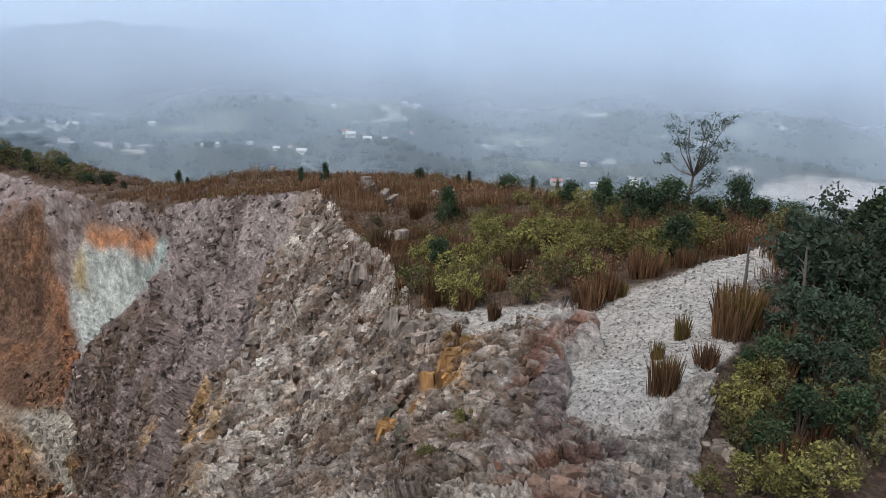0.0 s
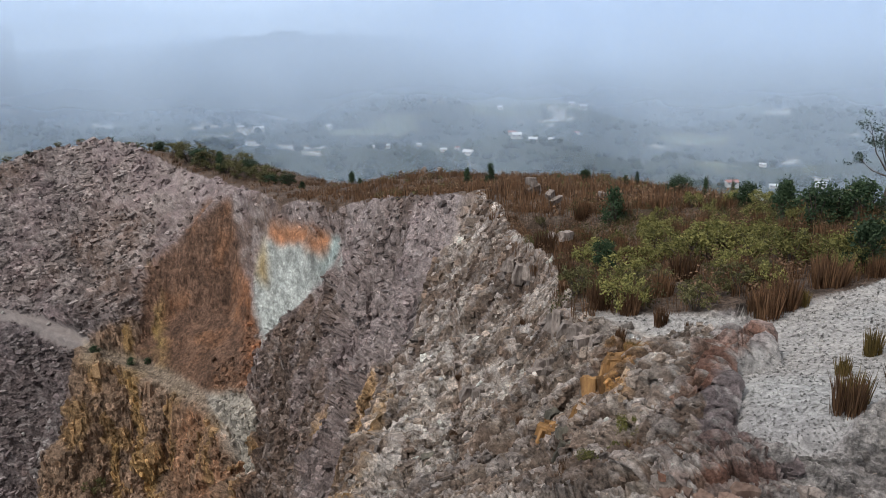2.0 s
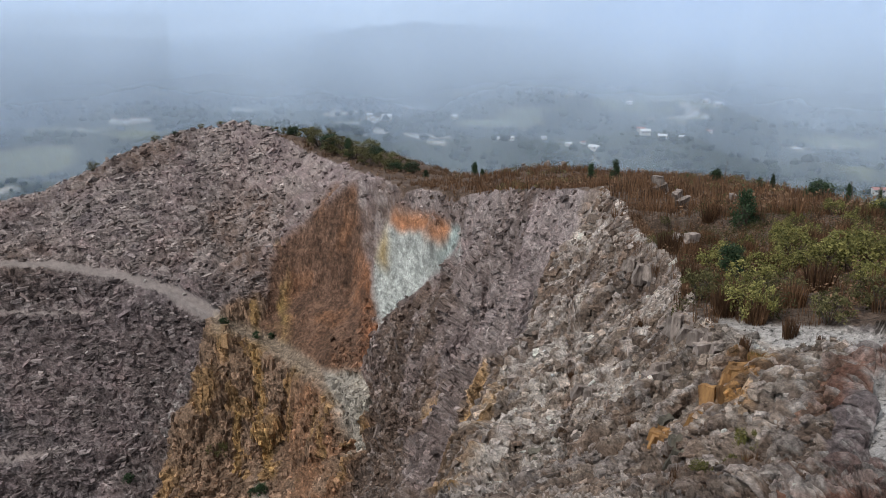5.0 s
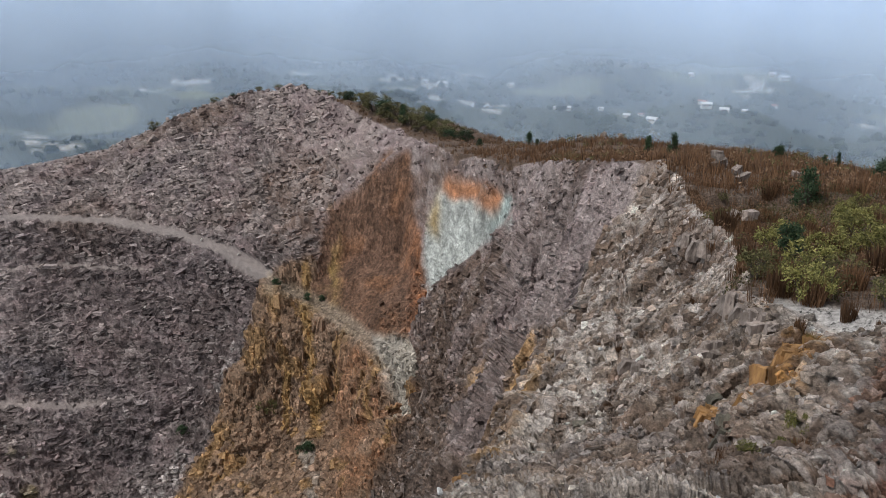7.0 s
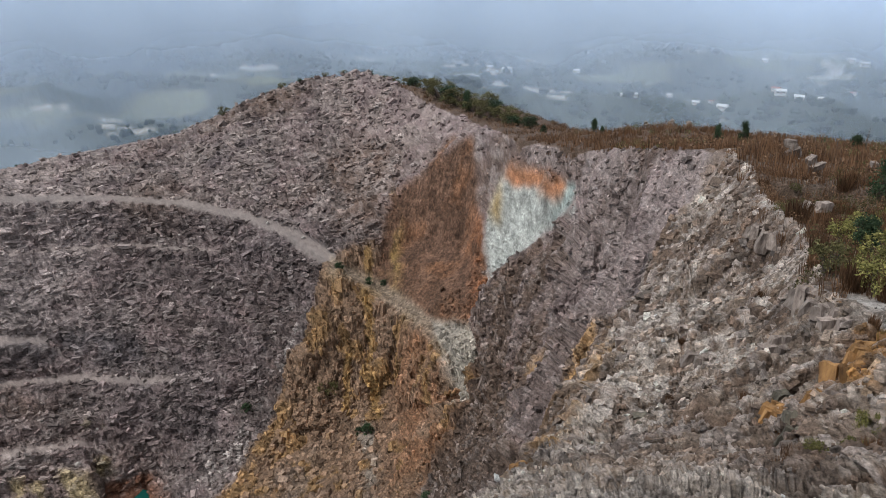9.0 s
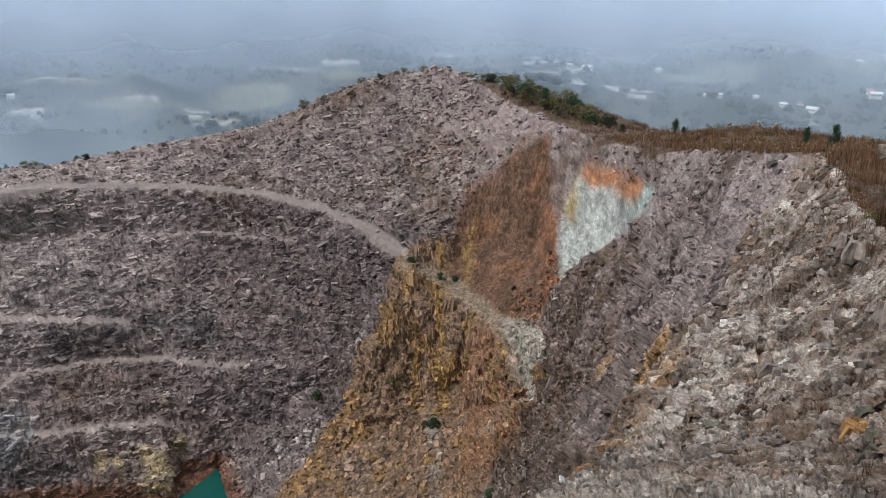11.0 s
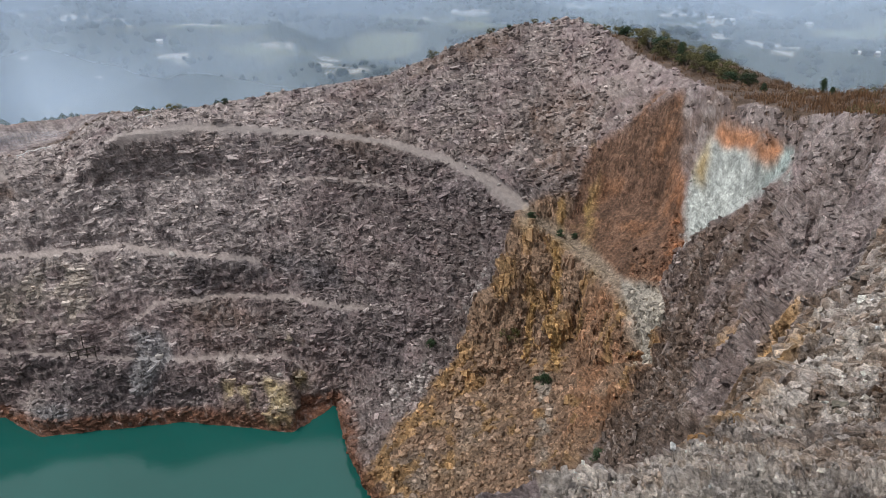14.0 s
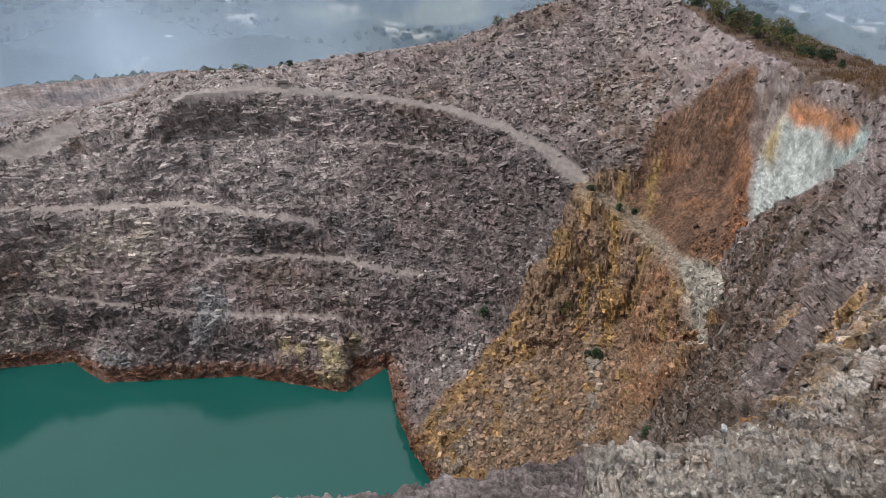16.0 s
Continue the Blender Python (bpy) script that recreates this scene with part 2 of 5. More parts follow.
plateau_poly = [(float(x), float(y)) for x, y in rim_poly] + [tuple(map(float, place(b, r))) for b, r in [(33.5, 228), (34, 290), (20, 290), (0, 290), (-34, 290), (-34, 12), (-21.5, 13), (-22.6, 20), (-23.5, 26), (-24.3, 31), (-20.7, 29.6), (-16.7, 26.6), (-12, 24.6), (-5.2, 25.4)]]


def in_plan(poly, x, y):
    return inside([tuple(map(float, place(b, r))) for b, r in poly], x, y)


def shaped_ground():
    """The pit's large form with its ledges, on even rows, then again on rows that crowd where the ground is steep."""
    PB, PR = np.meshgrid(BEARINGS, PLAN_R, indexing="ij")
    PX, PY = place(PB, PR)
    z = tin_height(PX.ravel(), PY.ravel()).reshape(PB.shape)
    z = np.where(np.isnan(z), valley(PB, PR), z)
    z = grid_blur(z, 2)
    plain = z.copy()
    # ledges of bedded rock round the pit
    n1, n2 = fbm(PX, PY, z, 24.0, 3), fbm(PY, PX + 40, z, 7.0, 3)
    fall = np.abs(np.gradient(plain, axis=1) / np.gradient(PR, axis=1))
    wall = smooth(37.5, 40.5, PB) * smooth(120, 132, PR) * smooth(246, 236, PR) * smooth(1.5, 5, z) * smooth(0.3, 0.55, fall)
    wall = wall * (1 - grid_blur(in_plan(SPUR_PLAN, PX, PY).astype(float), 3))
    away = np.minimum(polyline_distance(HAUL_ROAD, PX, PY), polyline_distance(HILL_CREST, PX, PY))
    wall = wall * smooth(2, 7, away)
    lean = np.where(z > 50, 0.55, 0.16) * PX
    q = z + lean * 0.5 + 5.5 * n1 + 1.6 * n2
    z = z + wall * smooth(-0.35, 0.3, n2 + 1.5 * n1) * 0.6 * (stair(q, 2.6, 0.16) - q)
    # steps of broken rock on the near slope, their faces towards the rim path
    edge = edge_range(PB)
    slope_here = smooth(edge + 6, edge - 1, PR) * smooth(11.8, 14, PR) * smooth(-16, -12, PB) * smooth(36, 31, PB) * (PR < 110)
    slope_here = slope_here * (1 - grid_blur(np.maximum(in_plan(PATH_PLAN, PX, PY), inside(plateau_poly, PX, PY)).astype(float), 4))
    slope_here = slope_here * smooth(1.0, 5.0, polyline_distance(RIM_EDGE[4:], PX, PY)) * smooth(0.0, 1.5, polyline_distance(RIM_EDGE[:5], PX, PY))
    w = np.log(PR)
    m1, m2, m3 = fbm(PX, PY, z * 0, 5.0, 4), fbm(PX + 9, PY, z * 0, 1.9, 3), fbm(PX, PY + 60, z * 0, 11.0, 2)
    z = z + slope_here * (np.minimum(PR, 30) * 0.034 * saw(12 * w + 0.16 * PB + 1.6 * m1) * smooth(-0.35, 0.2, m3 + 0.4 * m1) + np.minimum(PR, 40) * 0.011 * saw(30 * w - 0.25 * PB + 2.2 * m2 + 1.5 * m1) + 0.4 * m1 - 0.35)
    # rows
    up = np.arctan2(z - 105, PR)
    run = 0.8 * np.abs(np.diff(up, axis=1)) + 0.22 * np.hypot(np.diff(z, axis=1), np.diff(PR, axis=1)) / PR[:, 1:]
    run = np.where(PR[:, 1:] < 11, run * 0.3, run)
    run[:N_FINE] = grid_blur(run[:N_FINE], 6)
    s = np.concatenate([np.zeros((nb, 1)), np.cumsum(run, axis=1)], axis=1)
    s /= s[:, -1:]
    R = np.array([np.interp(np.linspace(0, 1, n_rows), s[i], PLAN_R) for i in range(nb)])
    R[:N_FINE] = grid_blur(R[:N_FINE].copy(), 3)
    R[:, 0], R[:, -1] = 6, 290
    Z = np.array([np.interp(R[i], PLAN_R, z[i]) for i in range(nb)])
    Z0 = np.array([np.interp(R[i], PLAN_R, plain[i]) for i in range(nb)])
    return R, Z, Z0


R_NEAR, Z_NEAR, Z_PLAIN = shaped_ground()
GR = np.concatenate([R_NEAR, np.broadcast_to(FAR_R, (nb, len(FAR_R)))], axis=1)
GB = np.broadcast_to(BEARINGS[:, None], GR.shape).copy()
GX, GY = place(GB, GR)
nr = GR.shape[1]
far_z = valley(GB[:, n_rows:], GR[:, n_rows:])
rim_z = tin_height(GX[:, n_rows:].ravel(), GY[:, n_rows:].ravel()).reshape(far_z.shape)
far_z = np.where(np.isnan(rim_z) | (GR[:, n_rows:] > 435), far_z, rim_z)
BASE_Z = np.concatenate([Z_NEAR, far_z], axis=1)
GZ = np.concatenate([Z_PLAIN, far_z], axis=1)

# masks of the ground's kinds
ON = (GR < 300) & (GB < 86)
jx, jy = fbm(GX, GY, GZ, 6.0, 4), fbm(GY + 50, GX, GZ, 6.0, 4)
near_j = np.clip(GR / 150, 0.12, 1.0)
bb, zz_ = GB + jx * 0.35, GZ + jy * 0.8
px, py = GX + jx * 3.5 * near_j, GY + jy * 3.5 * near_j


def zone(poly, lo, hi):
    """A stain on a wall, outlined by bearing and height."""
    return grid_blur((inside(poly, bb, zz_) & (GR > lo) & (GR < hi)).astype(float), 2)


def plot(poly):
    """A patch of ground, outlined by bearing and distance."""
    return grid_blur(inside([tuple(map(float, place(b, r))) for b, r in poly], px, py).astype(float), 2)


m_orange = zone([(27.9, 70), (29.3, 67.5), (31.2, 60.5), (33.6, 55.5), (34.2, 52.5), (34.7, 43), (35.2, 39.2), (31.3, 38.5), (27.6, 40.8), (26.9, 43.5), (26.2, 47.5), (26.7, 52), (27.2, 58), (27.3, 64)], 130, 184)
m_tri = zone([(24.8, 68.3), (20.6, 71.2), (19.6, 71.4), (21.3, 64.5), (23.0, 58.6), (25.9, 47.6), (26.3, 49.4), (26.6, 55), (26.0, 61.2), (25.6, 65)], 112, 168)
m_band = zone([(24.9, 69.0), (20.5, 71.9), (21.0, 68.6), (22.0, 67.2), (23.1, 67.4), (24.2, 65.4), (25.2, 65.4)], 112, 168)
m_spur = plot(SPUR_PLAN)
fine_b, fine_z = GB + jx * 0.12, GZ + jy * 0.3
on_spur = (GR > 110) & (GR < 174)
m_pad = grid_blur((inside([(30.9, 38.9), (29.1, 39.8), (27.3, 41.6), (26.6, 38.5), (26.9, 33), (28.6, 32.4), (29.0, 36.5), (30.2, 37.6)], fine_b, fine_z) & on_spur).astype(float), 1)
m_ledge = grid_blur((inside([(38.6, 42.4), (36.6, 40.4), (35.3, 39.7), (33.2, 39.3), (30.9, 39.1), (29.1, 39.6), (29.1, 37.4), (30.2, 37.5), (33.1, 37.6), (35.4, 38.5), (36.6, 39.0), (38.6, 41.2)], fine_b, fine_z) & on_spur).astype(float), 1)
m_path = plot(PATH_PLAN)
m_yellow = plot([(-0.7, 23.9), (-3.3, 24.0), (-3.0, 21.9), (-1.9, 21.1), (-2.6, 18.6), (0.8, 20.5), (0.3, 22.2), (0.2, 23.1)])
m_red = np.maximum(plot([(-11.9, 20.4), (-9.6, 20.6), (-7, 19.5), (-5.8, 17), (-9, 17.2)]), plot([(-14, 13.8), (-11.5, 14.8), (-8, 15), (-5, 14.2), (-5, 11), (-14, 11)]))
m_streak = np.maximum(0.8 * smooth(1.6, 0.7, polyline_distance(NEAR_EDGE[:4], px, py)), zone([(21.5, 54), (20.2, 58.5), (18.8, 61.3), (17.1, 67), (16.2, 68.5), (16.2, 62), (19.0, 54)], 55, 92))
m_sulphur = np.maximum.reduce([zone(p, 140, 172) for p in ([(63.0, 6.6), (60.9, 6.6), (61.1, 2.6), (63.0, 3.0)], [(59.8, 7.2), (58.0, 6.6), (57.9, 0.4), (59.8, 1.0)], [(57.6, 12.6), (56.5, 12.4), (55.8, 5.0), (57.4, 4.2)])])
m_talus = plot([(84, 192), (84, 184), (72, 183), (69, 190), (73, 196)])
m_scree = np.maximum(plot([(69.4, 176), (67, 174), (66.8, 166), (69.4, 164)]), plot([(77, 172), (74, 168), (75, 163), (79, 168)]))
m_white = smooth(5.5, 1.5, polyline_distance([(41.2, 162, 0), (44.3, 156, 0), (46.4, 149, 0), (49.2, 146, 0)], px, py)) * smooth(-0.2, 0.3, fbm(GX, GY, GZ, 4.0, 3))
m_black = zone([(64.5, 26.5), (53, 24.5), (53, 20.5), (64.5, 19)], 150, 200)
m_soil = inside(plateau_poly, GX + jx * 1.0, GY + jy * 1.0).astype(float)
m_far = smooth(262, 300, GR + jx * 12 - 90 * smooth(38, 44, GB))
m_shore = smooth(3.2, 1.9, GZ + jy * 0.9) * (GR < 250) * smooth(-8, -3, GZ) * (GB > 45)
flat_r = np.gradient(GZ, axis=1) / np.gradient(GR, axis=1)
m_flat = smooth(0.42, 0.22, np.abs(flat_r)) * (GR > 120) * (GR < 240) * (GB > 38) * (GZ > 3) * (GZ < 47)
m_flat = m_flat * smooth(6.5, 4.5, np.minimum.reduce([polyline_distance(line, GX, GY) for line in (BENCH_HIGH, BENCH_TOP, BENCH_MID, BENCH_LOW)]))
m_road = np.maximum(smooth(2.1, 1.5, polyline_distance([(b, r + 1.5, z) for b, r, z in HAUL_ROAD], GX, GY)), smooth(3.4, 2.2, polyline_distance([(81, 221, 0), (78.1, 220, 0), (75.5, 222, 0)], px, py)))
edge_r = edge_range(GB)
m_near = smooth(edge_r + 4, edge_r, GR + jx * 2) * smooth(105, 70, GR + jx * 14) * (GB > -8) * (GB < 36) * (GZ > 70)
m_flute = smooth(edge_r + 2, edge_r + 6, GR + jx * 2) * (GB > 8) * (GB < 30) * smooth(160, 138, GR + jx * 10) * (1 - m_tri) * (1 - m_band)
m_upper = (GR > 180) & (GZ > 47) & (GB > 30)


def cells(x, y, z, size):
    """Broken stone: a number for each block, how far a point is from its edge, and how its face leans."""
    x, y, z = x / size, y / size, z / size
    bx, by, bz = np.floor(x - 0.5), np.floor(y - 0.5), np.floor(z - 0.5)
    f1, f2, tone, lean = np.full(x.shape, 9.0), np.full(x.shape, 9.0), np.zeros(x.shape), np.zeros(x.shape)
    for k in range(8):
        cx, cy, cz = bx + (k & 1), by + (k >> 1 & 1), bz + (k >> 2)
        ix, iy, iz = cx.astype(np.int64), cy.astype(np.int64), cz.astype(np.int64)
        h = hash3(ix, iy, iz)
        ox, oy, oz = cx + 0.2 + 0.6 * h, cy + 0.2 + 0.6 * ((h * 57.31) % 1), cz + 0.2 + 0.6 * ((h * 911.7) % 1)
        d = np.sqrt((x - ox) ** 2 + (y - oy) ** 2 + (z - oz) ** 2)
        closer = d < f1
        f2 = np.where(closer, f1, np.minimum(f2, d))
        tone = np.where(closer, (h * 313.3) % 1, tone)
        lean = np.where(closer, (x - ox) * ((h * 71.7) % 1 - 0.5) + (y - oy) * ((h * 131.9) % 1 - 0.5) + (z - oz) * ((h * 23.3) % 1 - 0.5), lean)
        f1 = np.where(closer, d, f1)
    return tone, f2 - f1, lean


# the way the walls face: stone stands out square to them
ax, ay, az_ = np.gradient(GX, axis=0), np.gradient(GY, axis=0), np.gradient(BASE_Z, axis=0)
cx, cy, cz_ = np.gradient(GX, axis=1), np.gradient(GY, axis=1), np.gradient(BASE_Z, axis=1)
nx, ny, nz = ay * cz_ - az_ * cy, az_ * cx - ax * cz_, ax * cy - ay * cx
flip = -np.sign(nz) / np.sqrt(nx * nx + ny * ny + nz * nz)
nx, ny, nz = nx * -flip, ny * -flip, nz * -flip
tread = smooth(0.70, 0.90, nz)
nx, ny, nz = grid_blur(nx, 2), grid_blur(ny, 2), grid_blur(nz, 2)

# crags: coarse blocks, vertical ribs on the cliffs, bedding, rubble
slope = np.sqrt(np.maximum(1 - nz * nz, 0)) / np.maximum(np.abs(nz), 0.05)
steep = smooth(0.35, 1.1, slope) * (1 - m_far)
smoothed = np.maximum.reduce([m_path * 0.95, 0.8 * m_road, 0.85 * m_pad, 0.7 * m_ledge, 0.5 * m_flat])
rock = smooth(6, 11, GR) * (1 - m_far) * (1 - m_soil * 0.8) * (1 - smoothed)
cliff = np.maximum(m_orange, m_spur)
ribs = fbm(GX, GY, GZ * 0.11, 4.0, 5, 0.65, True)
blocks = fbm(GX, GY, GZ, 7.0, 5, 0.6, True)
size = np.interp(GR, [10, 25, 60, 150], [0.28, 0.42, 0.75, 1.05])
wx, wy = GX + 1.5 * jx, GY + 1.5 * jy
tilt = GZ + 0.45 * GX * (GB > 36) - 0.2 * GY
t_big, e_big, l_big = cells(wx / size, wy / size, tilt / size * np.where(GB > 34, 2.6, 1.5), 3.0)
t_mid, e_mid, l_mid = cells(wx / size, wy / size, tilt / size * np.where(GB > 34, 2.2, 1.3), 1.0)
grain = fbm(GX / size, GY / size, GZ / size, 0.7, 3, 0.65, True)
coarse_ok = smooth(9, 22, GR)
blocky = 1 + 1.2 * m_near
lump = size * (0.5 * blocky * (t_big - 0.5) + 1.3 * np.minimum(e_big, 0.11) + 1.0 * l_big + 0.34 * blocky * (t_mid - 0.5) + 0.9 * np.minimum(e_mid, 0.13) + 0.7 * l_mid + 0.22 * grain)
lump *= np.where(GB > 37, 0.8, 0.9) * (1 - 0.35 * m_flute) * (0.35 + 0.65 * smooth(2, 7, polyline_distance(RIM_EDGE, GX, GY)))
rough = fbm(GX, GY, GZ, 0.6, 3, 0.7, True) * np.interp(GR, [10, 25, 60, 150], [0.09, 0.13, 0.18, 0.26])
near_blocks = 0.3 * m_near * fbm(GX, GY * 0.7, GZ, 3.2, 4, 0.55, True) * smooth(11, 18, GR)
lump = lump + near_blocks + rough * (1 - 0.6 * cliff) + 1.3 * fbm(GX, GY, GZ, 17.0, 3) * smooth(60, 110, GR)
fall_ribs = fbm(GX * 0.28, GY * 1.2, GZ * 0.3, 2.6, 4, 0.6, True) * m_near * np.interp(GR, [12, 25, 60], [0.06, 0.12, 0.18])
big = coarse_ok * np.clip(GR / 70, 0.45, 1.1) * (0.75 * blocks * (0.45 + 0.55 * steep + 1.1 * m_spur) + ribs * (1 - 0.85 * m_tri) * (1 - 0.6 * m_orange) * steep * (0.7 + 1.4 * cliff + 1.7 * m_flute))
beds = np.sin((tilt + 5 * jx + 2 * fbm(GX, GY, GZ, 14.0, 2)) * 3.4) * 0.22 * steep * (GB > 38) * (GR > 130) * (1 - cliff)
soil_lumps = 0.25 * m_soil * fbm(GX, GY, GZ, 3.0, 3) * (GR < 290)
gravel = 0.015 * m_path * fbm(GX, GY, GZ, 0.35, 3) + 0.12 * m_path * fbm(GX, GY, GZ, 2.2, 2)
far_lumps = m_far * (fbm(GX, GY, GZ * 0, 90.0, 5) * np.interp(GR, [300, 900, 1300, 1600], [4, 14, 8, 2]) + np.abs(fbm(GX, GY, GZ * 0, 14.0, 3)) * 5)
calm = np.where(BASE_Z < 30, 0.2 + 0.8 * smooth(-1, 2.5, BASE_Z), 1)
at_rim = 0.3 + 0.7 * smooth(1.5, 8, polyline_distance(RIM_EDGE, GX, GY))
out_by = at_rim * (rock * (lump * (1 - 0.8 * m_orange) * (1 - 0.35 * m_spur) + big + fall_ribs) + beds * rock) * calm
DX, DY = GX + nx * out_by, GY + ny * out_by
GZ = BASE_Z + nz * out_by + soil_lumps + gravel + far_lumps

# colours of stone and soil
def mixc(base, color, m):
    return base * (1 - m[..., None]) + np.array(color) * m[..., None]


n_big = fbm(GX, GY, GZ, 26.0, 4)
n_mid = fbm(GX, GY, GZ, 5.0, 4)
n_small = fbm(GX / size, GY / size, GZ / size, 0.8, 3)
drip = fbm(GX, GY, GZ * 0.16, 4.0, 4)
COL = np.zeros(GX.shape + (3,)) + np.array((0.225, 0.175, 0.17))
COL = mixc(COL, (0.15, 0.105, 0.085), smooth(-0.05, 0.35, n_big))
COL = mixc(COL, (0.145, 0.12, 0.122), smooth(0.05, 0.4, -n_big) * 0.8)
COL = mixc(COL, (0.29, 0.25, 0.235), smooth(0.0, 0.5, n_mid) * 0.7)
bands = smooth(0.25, 0.7, np.sin(tilt * 0.55 + 4 * n_big + 2 * jx)) * (GB > 37) * (1 - m_near)
COL = mixc(COL, (0.098, 0.084, 0.086), bands * 0.4)
COL = mixc(COL, (0.37, 0.32, 0.305), smooth(50, 64, bb) * smooth(14, 32, zz_) * (GR < 245) * smooth(-0.6, 0.0, n_mid) * 0.85)
COL = mixc(COL, (0.115, 0.092, 0.09), smooth(33, 38, bb) * smooth(58, 48, bb) * smooth(52, 44, zz_) * (GR > 110) * smooth(-0.5, 0.2, n_mid + n_big) * 0.8)
COL = mixc(COL, (0.25, 0.205, 0.185), m_upper * smooth(-0.3, 0.3, n_mid) * 0.55)
COL = mixc(COL, (0.19, 0.148, 0.137), m_flute * smooth(-0.35, 0.25, n_big + 0.6 * n_mid + 0.02 * (70 - GZ)) * 0.8)
n_two = fbm(GX, GY, GZ, 2.2, 4)
COL = mixc(COL, (0.30, 0.25, 0.235), m_flute * smooth(58, 70, GZ) * smooth(-0.5, 0.1, n_mid) * 0.6)
COL = mixc(COL, (0.24, 0.185, 0.15), m_near * 0.9)
COL = mixc(COL, (0.30, 0.235, 0.185), m_near * smooth(-0.3, 0.15, n_mid + 0.5 * n_two))
COL = mixc(COL, (0.20, 0.125, 0.085), m_near * smooth(0.05, 0.4, n_big + 0.4 * n_mid) * 0.7)
COL = mixc(COL, (0.54, 0.485, 0.435), m_near * smooth(0.05, 0.35, n_two * 0.7 + n_small * 0.6 + 0.18 * smooth(30, 45, GR)) * np.interp(GR, [12, 24], [0.5, 0.85]))
COL = mixc(COL, (0.085, 0.065, 0.052), m_near * smooth(0.12, 0.4, -n_two) * 0.7)
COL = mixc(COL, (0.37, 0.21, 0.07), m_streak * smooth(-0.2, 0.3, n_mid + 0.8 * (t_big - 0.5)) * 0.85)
COL = mixc(COL, (0.42, 0.22, 0.075), m_yellow * smooth(-0.9, -0.3, n_mid + n_small * 0.5 + t_big - 0.5))
COL = mixc(COL, (0.50, 0.35, 0.15), m_yellow * smooth(0.1, 0.4, n_small))
COL = mixc(COL, (0.24, 0.115, 0.075), m_red * smooth(-0.5, 0.1, n_mid) * 0.85)
COL = mixc(COL, (0.26, 0.225, 0.205), m_flat * 0.55)
COL = mixc(COL, (0.235, 0.21, 0.195), m_road * 0.65)
COL = mixc(COL, (0.36, 0.31, 0.26), m_talus * smooth(-0.3, 0.2, n_mid) * 0.8)
COL = mixc(COL, (0.29, 0.285, 0.29), m_scree * 0.8)
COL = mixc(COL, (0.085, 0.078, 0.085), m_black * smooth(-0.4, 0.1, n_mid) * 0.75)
COL = mixc(COL, (0.40, 0.37, 0.35), m_white * smooth(0.35, 0.6, t_mid) * 0.8)
COL = mixc(COL, (0.13, 0.092, 0.07), plot([(43, 90), (43, 108), (33, 112), (26, 118), (24, 112), (23, 70), (33, 70), (42, 80)]) * 0.85)
COL = mixc(COL, (0.135, 0.092, 0.068), plot([(31, 98), (29.5, 118), (27.5, 131), (25.5, 141), (22.5, 138), (20, 112), (21.5, 86), (28, 84)]) * smooth(-0.45, 0.1, drip) * 0.85)
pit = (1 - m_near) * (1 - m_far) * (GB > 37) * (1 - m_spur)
# level treads lightened, steep faces darkened: light and shade put into the stone colour
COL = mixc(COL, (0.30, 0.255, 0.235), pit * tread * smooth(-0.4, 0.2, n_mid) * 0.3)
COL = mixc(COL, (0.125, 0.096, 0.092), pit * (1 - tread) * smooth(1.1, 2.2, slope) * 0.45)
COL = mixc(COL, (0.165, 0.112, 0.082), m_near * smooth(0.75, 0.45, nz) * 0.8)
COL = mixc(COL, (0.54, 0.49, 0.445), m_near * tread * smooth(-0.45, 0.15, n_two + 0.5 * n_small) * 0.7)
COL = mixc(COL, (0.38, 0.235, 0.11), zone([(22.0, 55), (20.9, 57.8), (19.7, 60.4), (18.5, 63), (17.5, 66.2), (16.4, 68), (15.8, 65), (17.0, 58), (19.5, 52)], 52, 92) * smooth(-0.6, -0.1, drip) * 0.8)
lower = smooth(16, 8, zz_)
COL = mixc(COL, (0.25, 0.165, 0.108), m_spur * 0.9)
COL = mixc(COL, (0.30, 0.16, 0.09), m_spur * smooth(35.5, 31.5, bb) * smooth(-0.35, 0.2, drip) * 0.85)
COL = mixc(COL, (0.22, 0.15, 0.095), m_spur * lower * smooth(-0.2, 0.3, n_mid) * 0.8)
COL = mixc(COL, (0.27, 0.245, 0.22), m_spur * lower * smooth(0.0, 0.3, fbm(GX, GY, GZ, 9.0, 3)) * 0.4)
veins = smooth(0.20, 0.34, fbm(GX + 30, GY, GZ * 0.10, 3.6, 4))
edge_vein = smooth(2.6, 1.0, polyline_distance(SPUR_RIDGE, px, py))
COL = mixc(COL, (0.30, 0.185, 0.085), m_spur * np.maximum(veins, edge_vein * smooth(-0.3, 0.1, drip)) * 0.85)
COL = mixc(COL, (0.34, 0.21, 0.08), m_spur * np.maximum(smooth(0.45, 0.2, np.abs(bb - 35.5)) * (zz_ > 19), smooth(0.4, 0.2, np.abs(bb - 37.5)) * (zz_ > 17) * (zz_ < 27)) * 0.75)
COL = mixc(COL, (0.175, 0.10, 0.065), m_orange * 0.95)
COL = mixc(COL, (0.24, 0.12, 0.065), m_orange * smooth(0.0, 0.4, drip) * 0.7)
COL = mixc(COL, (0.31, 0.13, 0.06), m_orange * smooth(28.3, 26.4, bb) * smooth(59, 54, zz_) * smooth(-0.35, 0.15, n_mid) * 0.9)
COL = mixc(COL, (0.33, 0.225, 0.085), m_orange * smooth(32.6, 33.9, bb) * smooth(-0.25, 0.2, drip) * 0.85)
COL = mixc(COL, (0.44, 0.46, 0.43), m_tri)
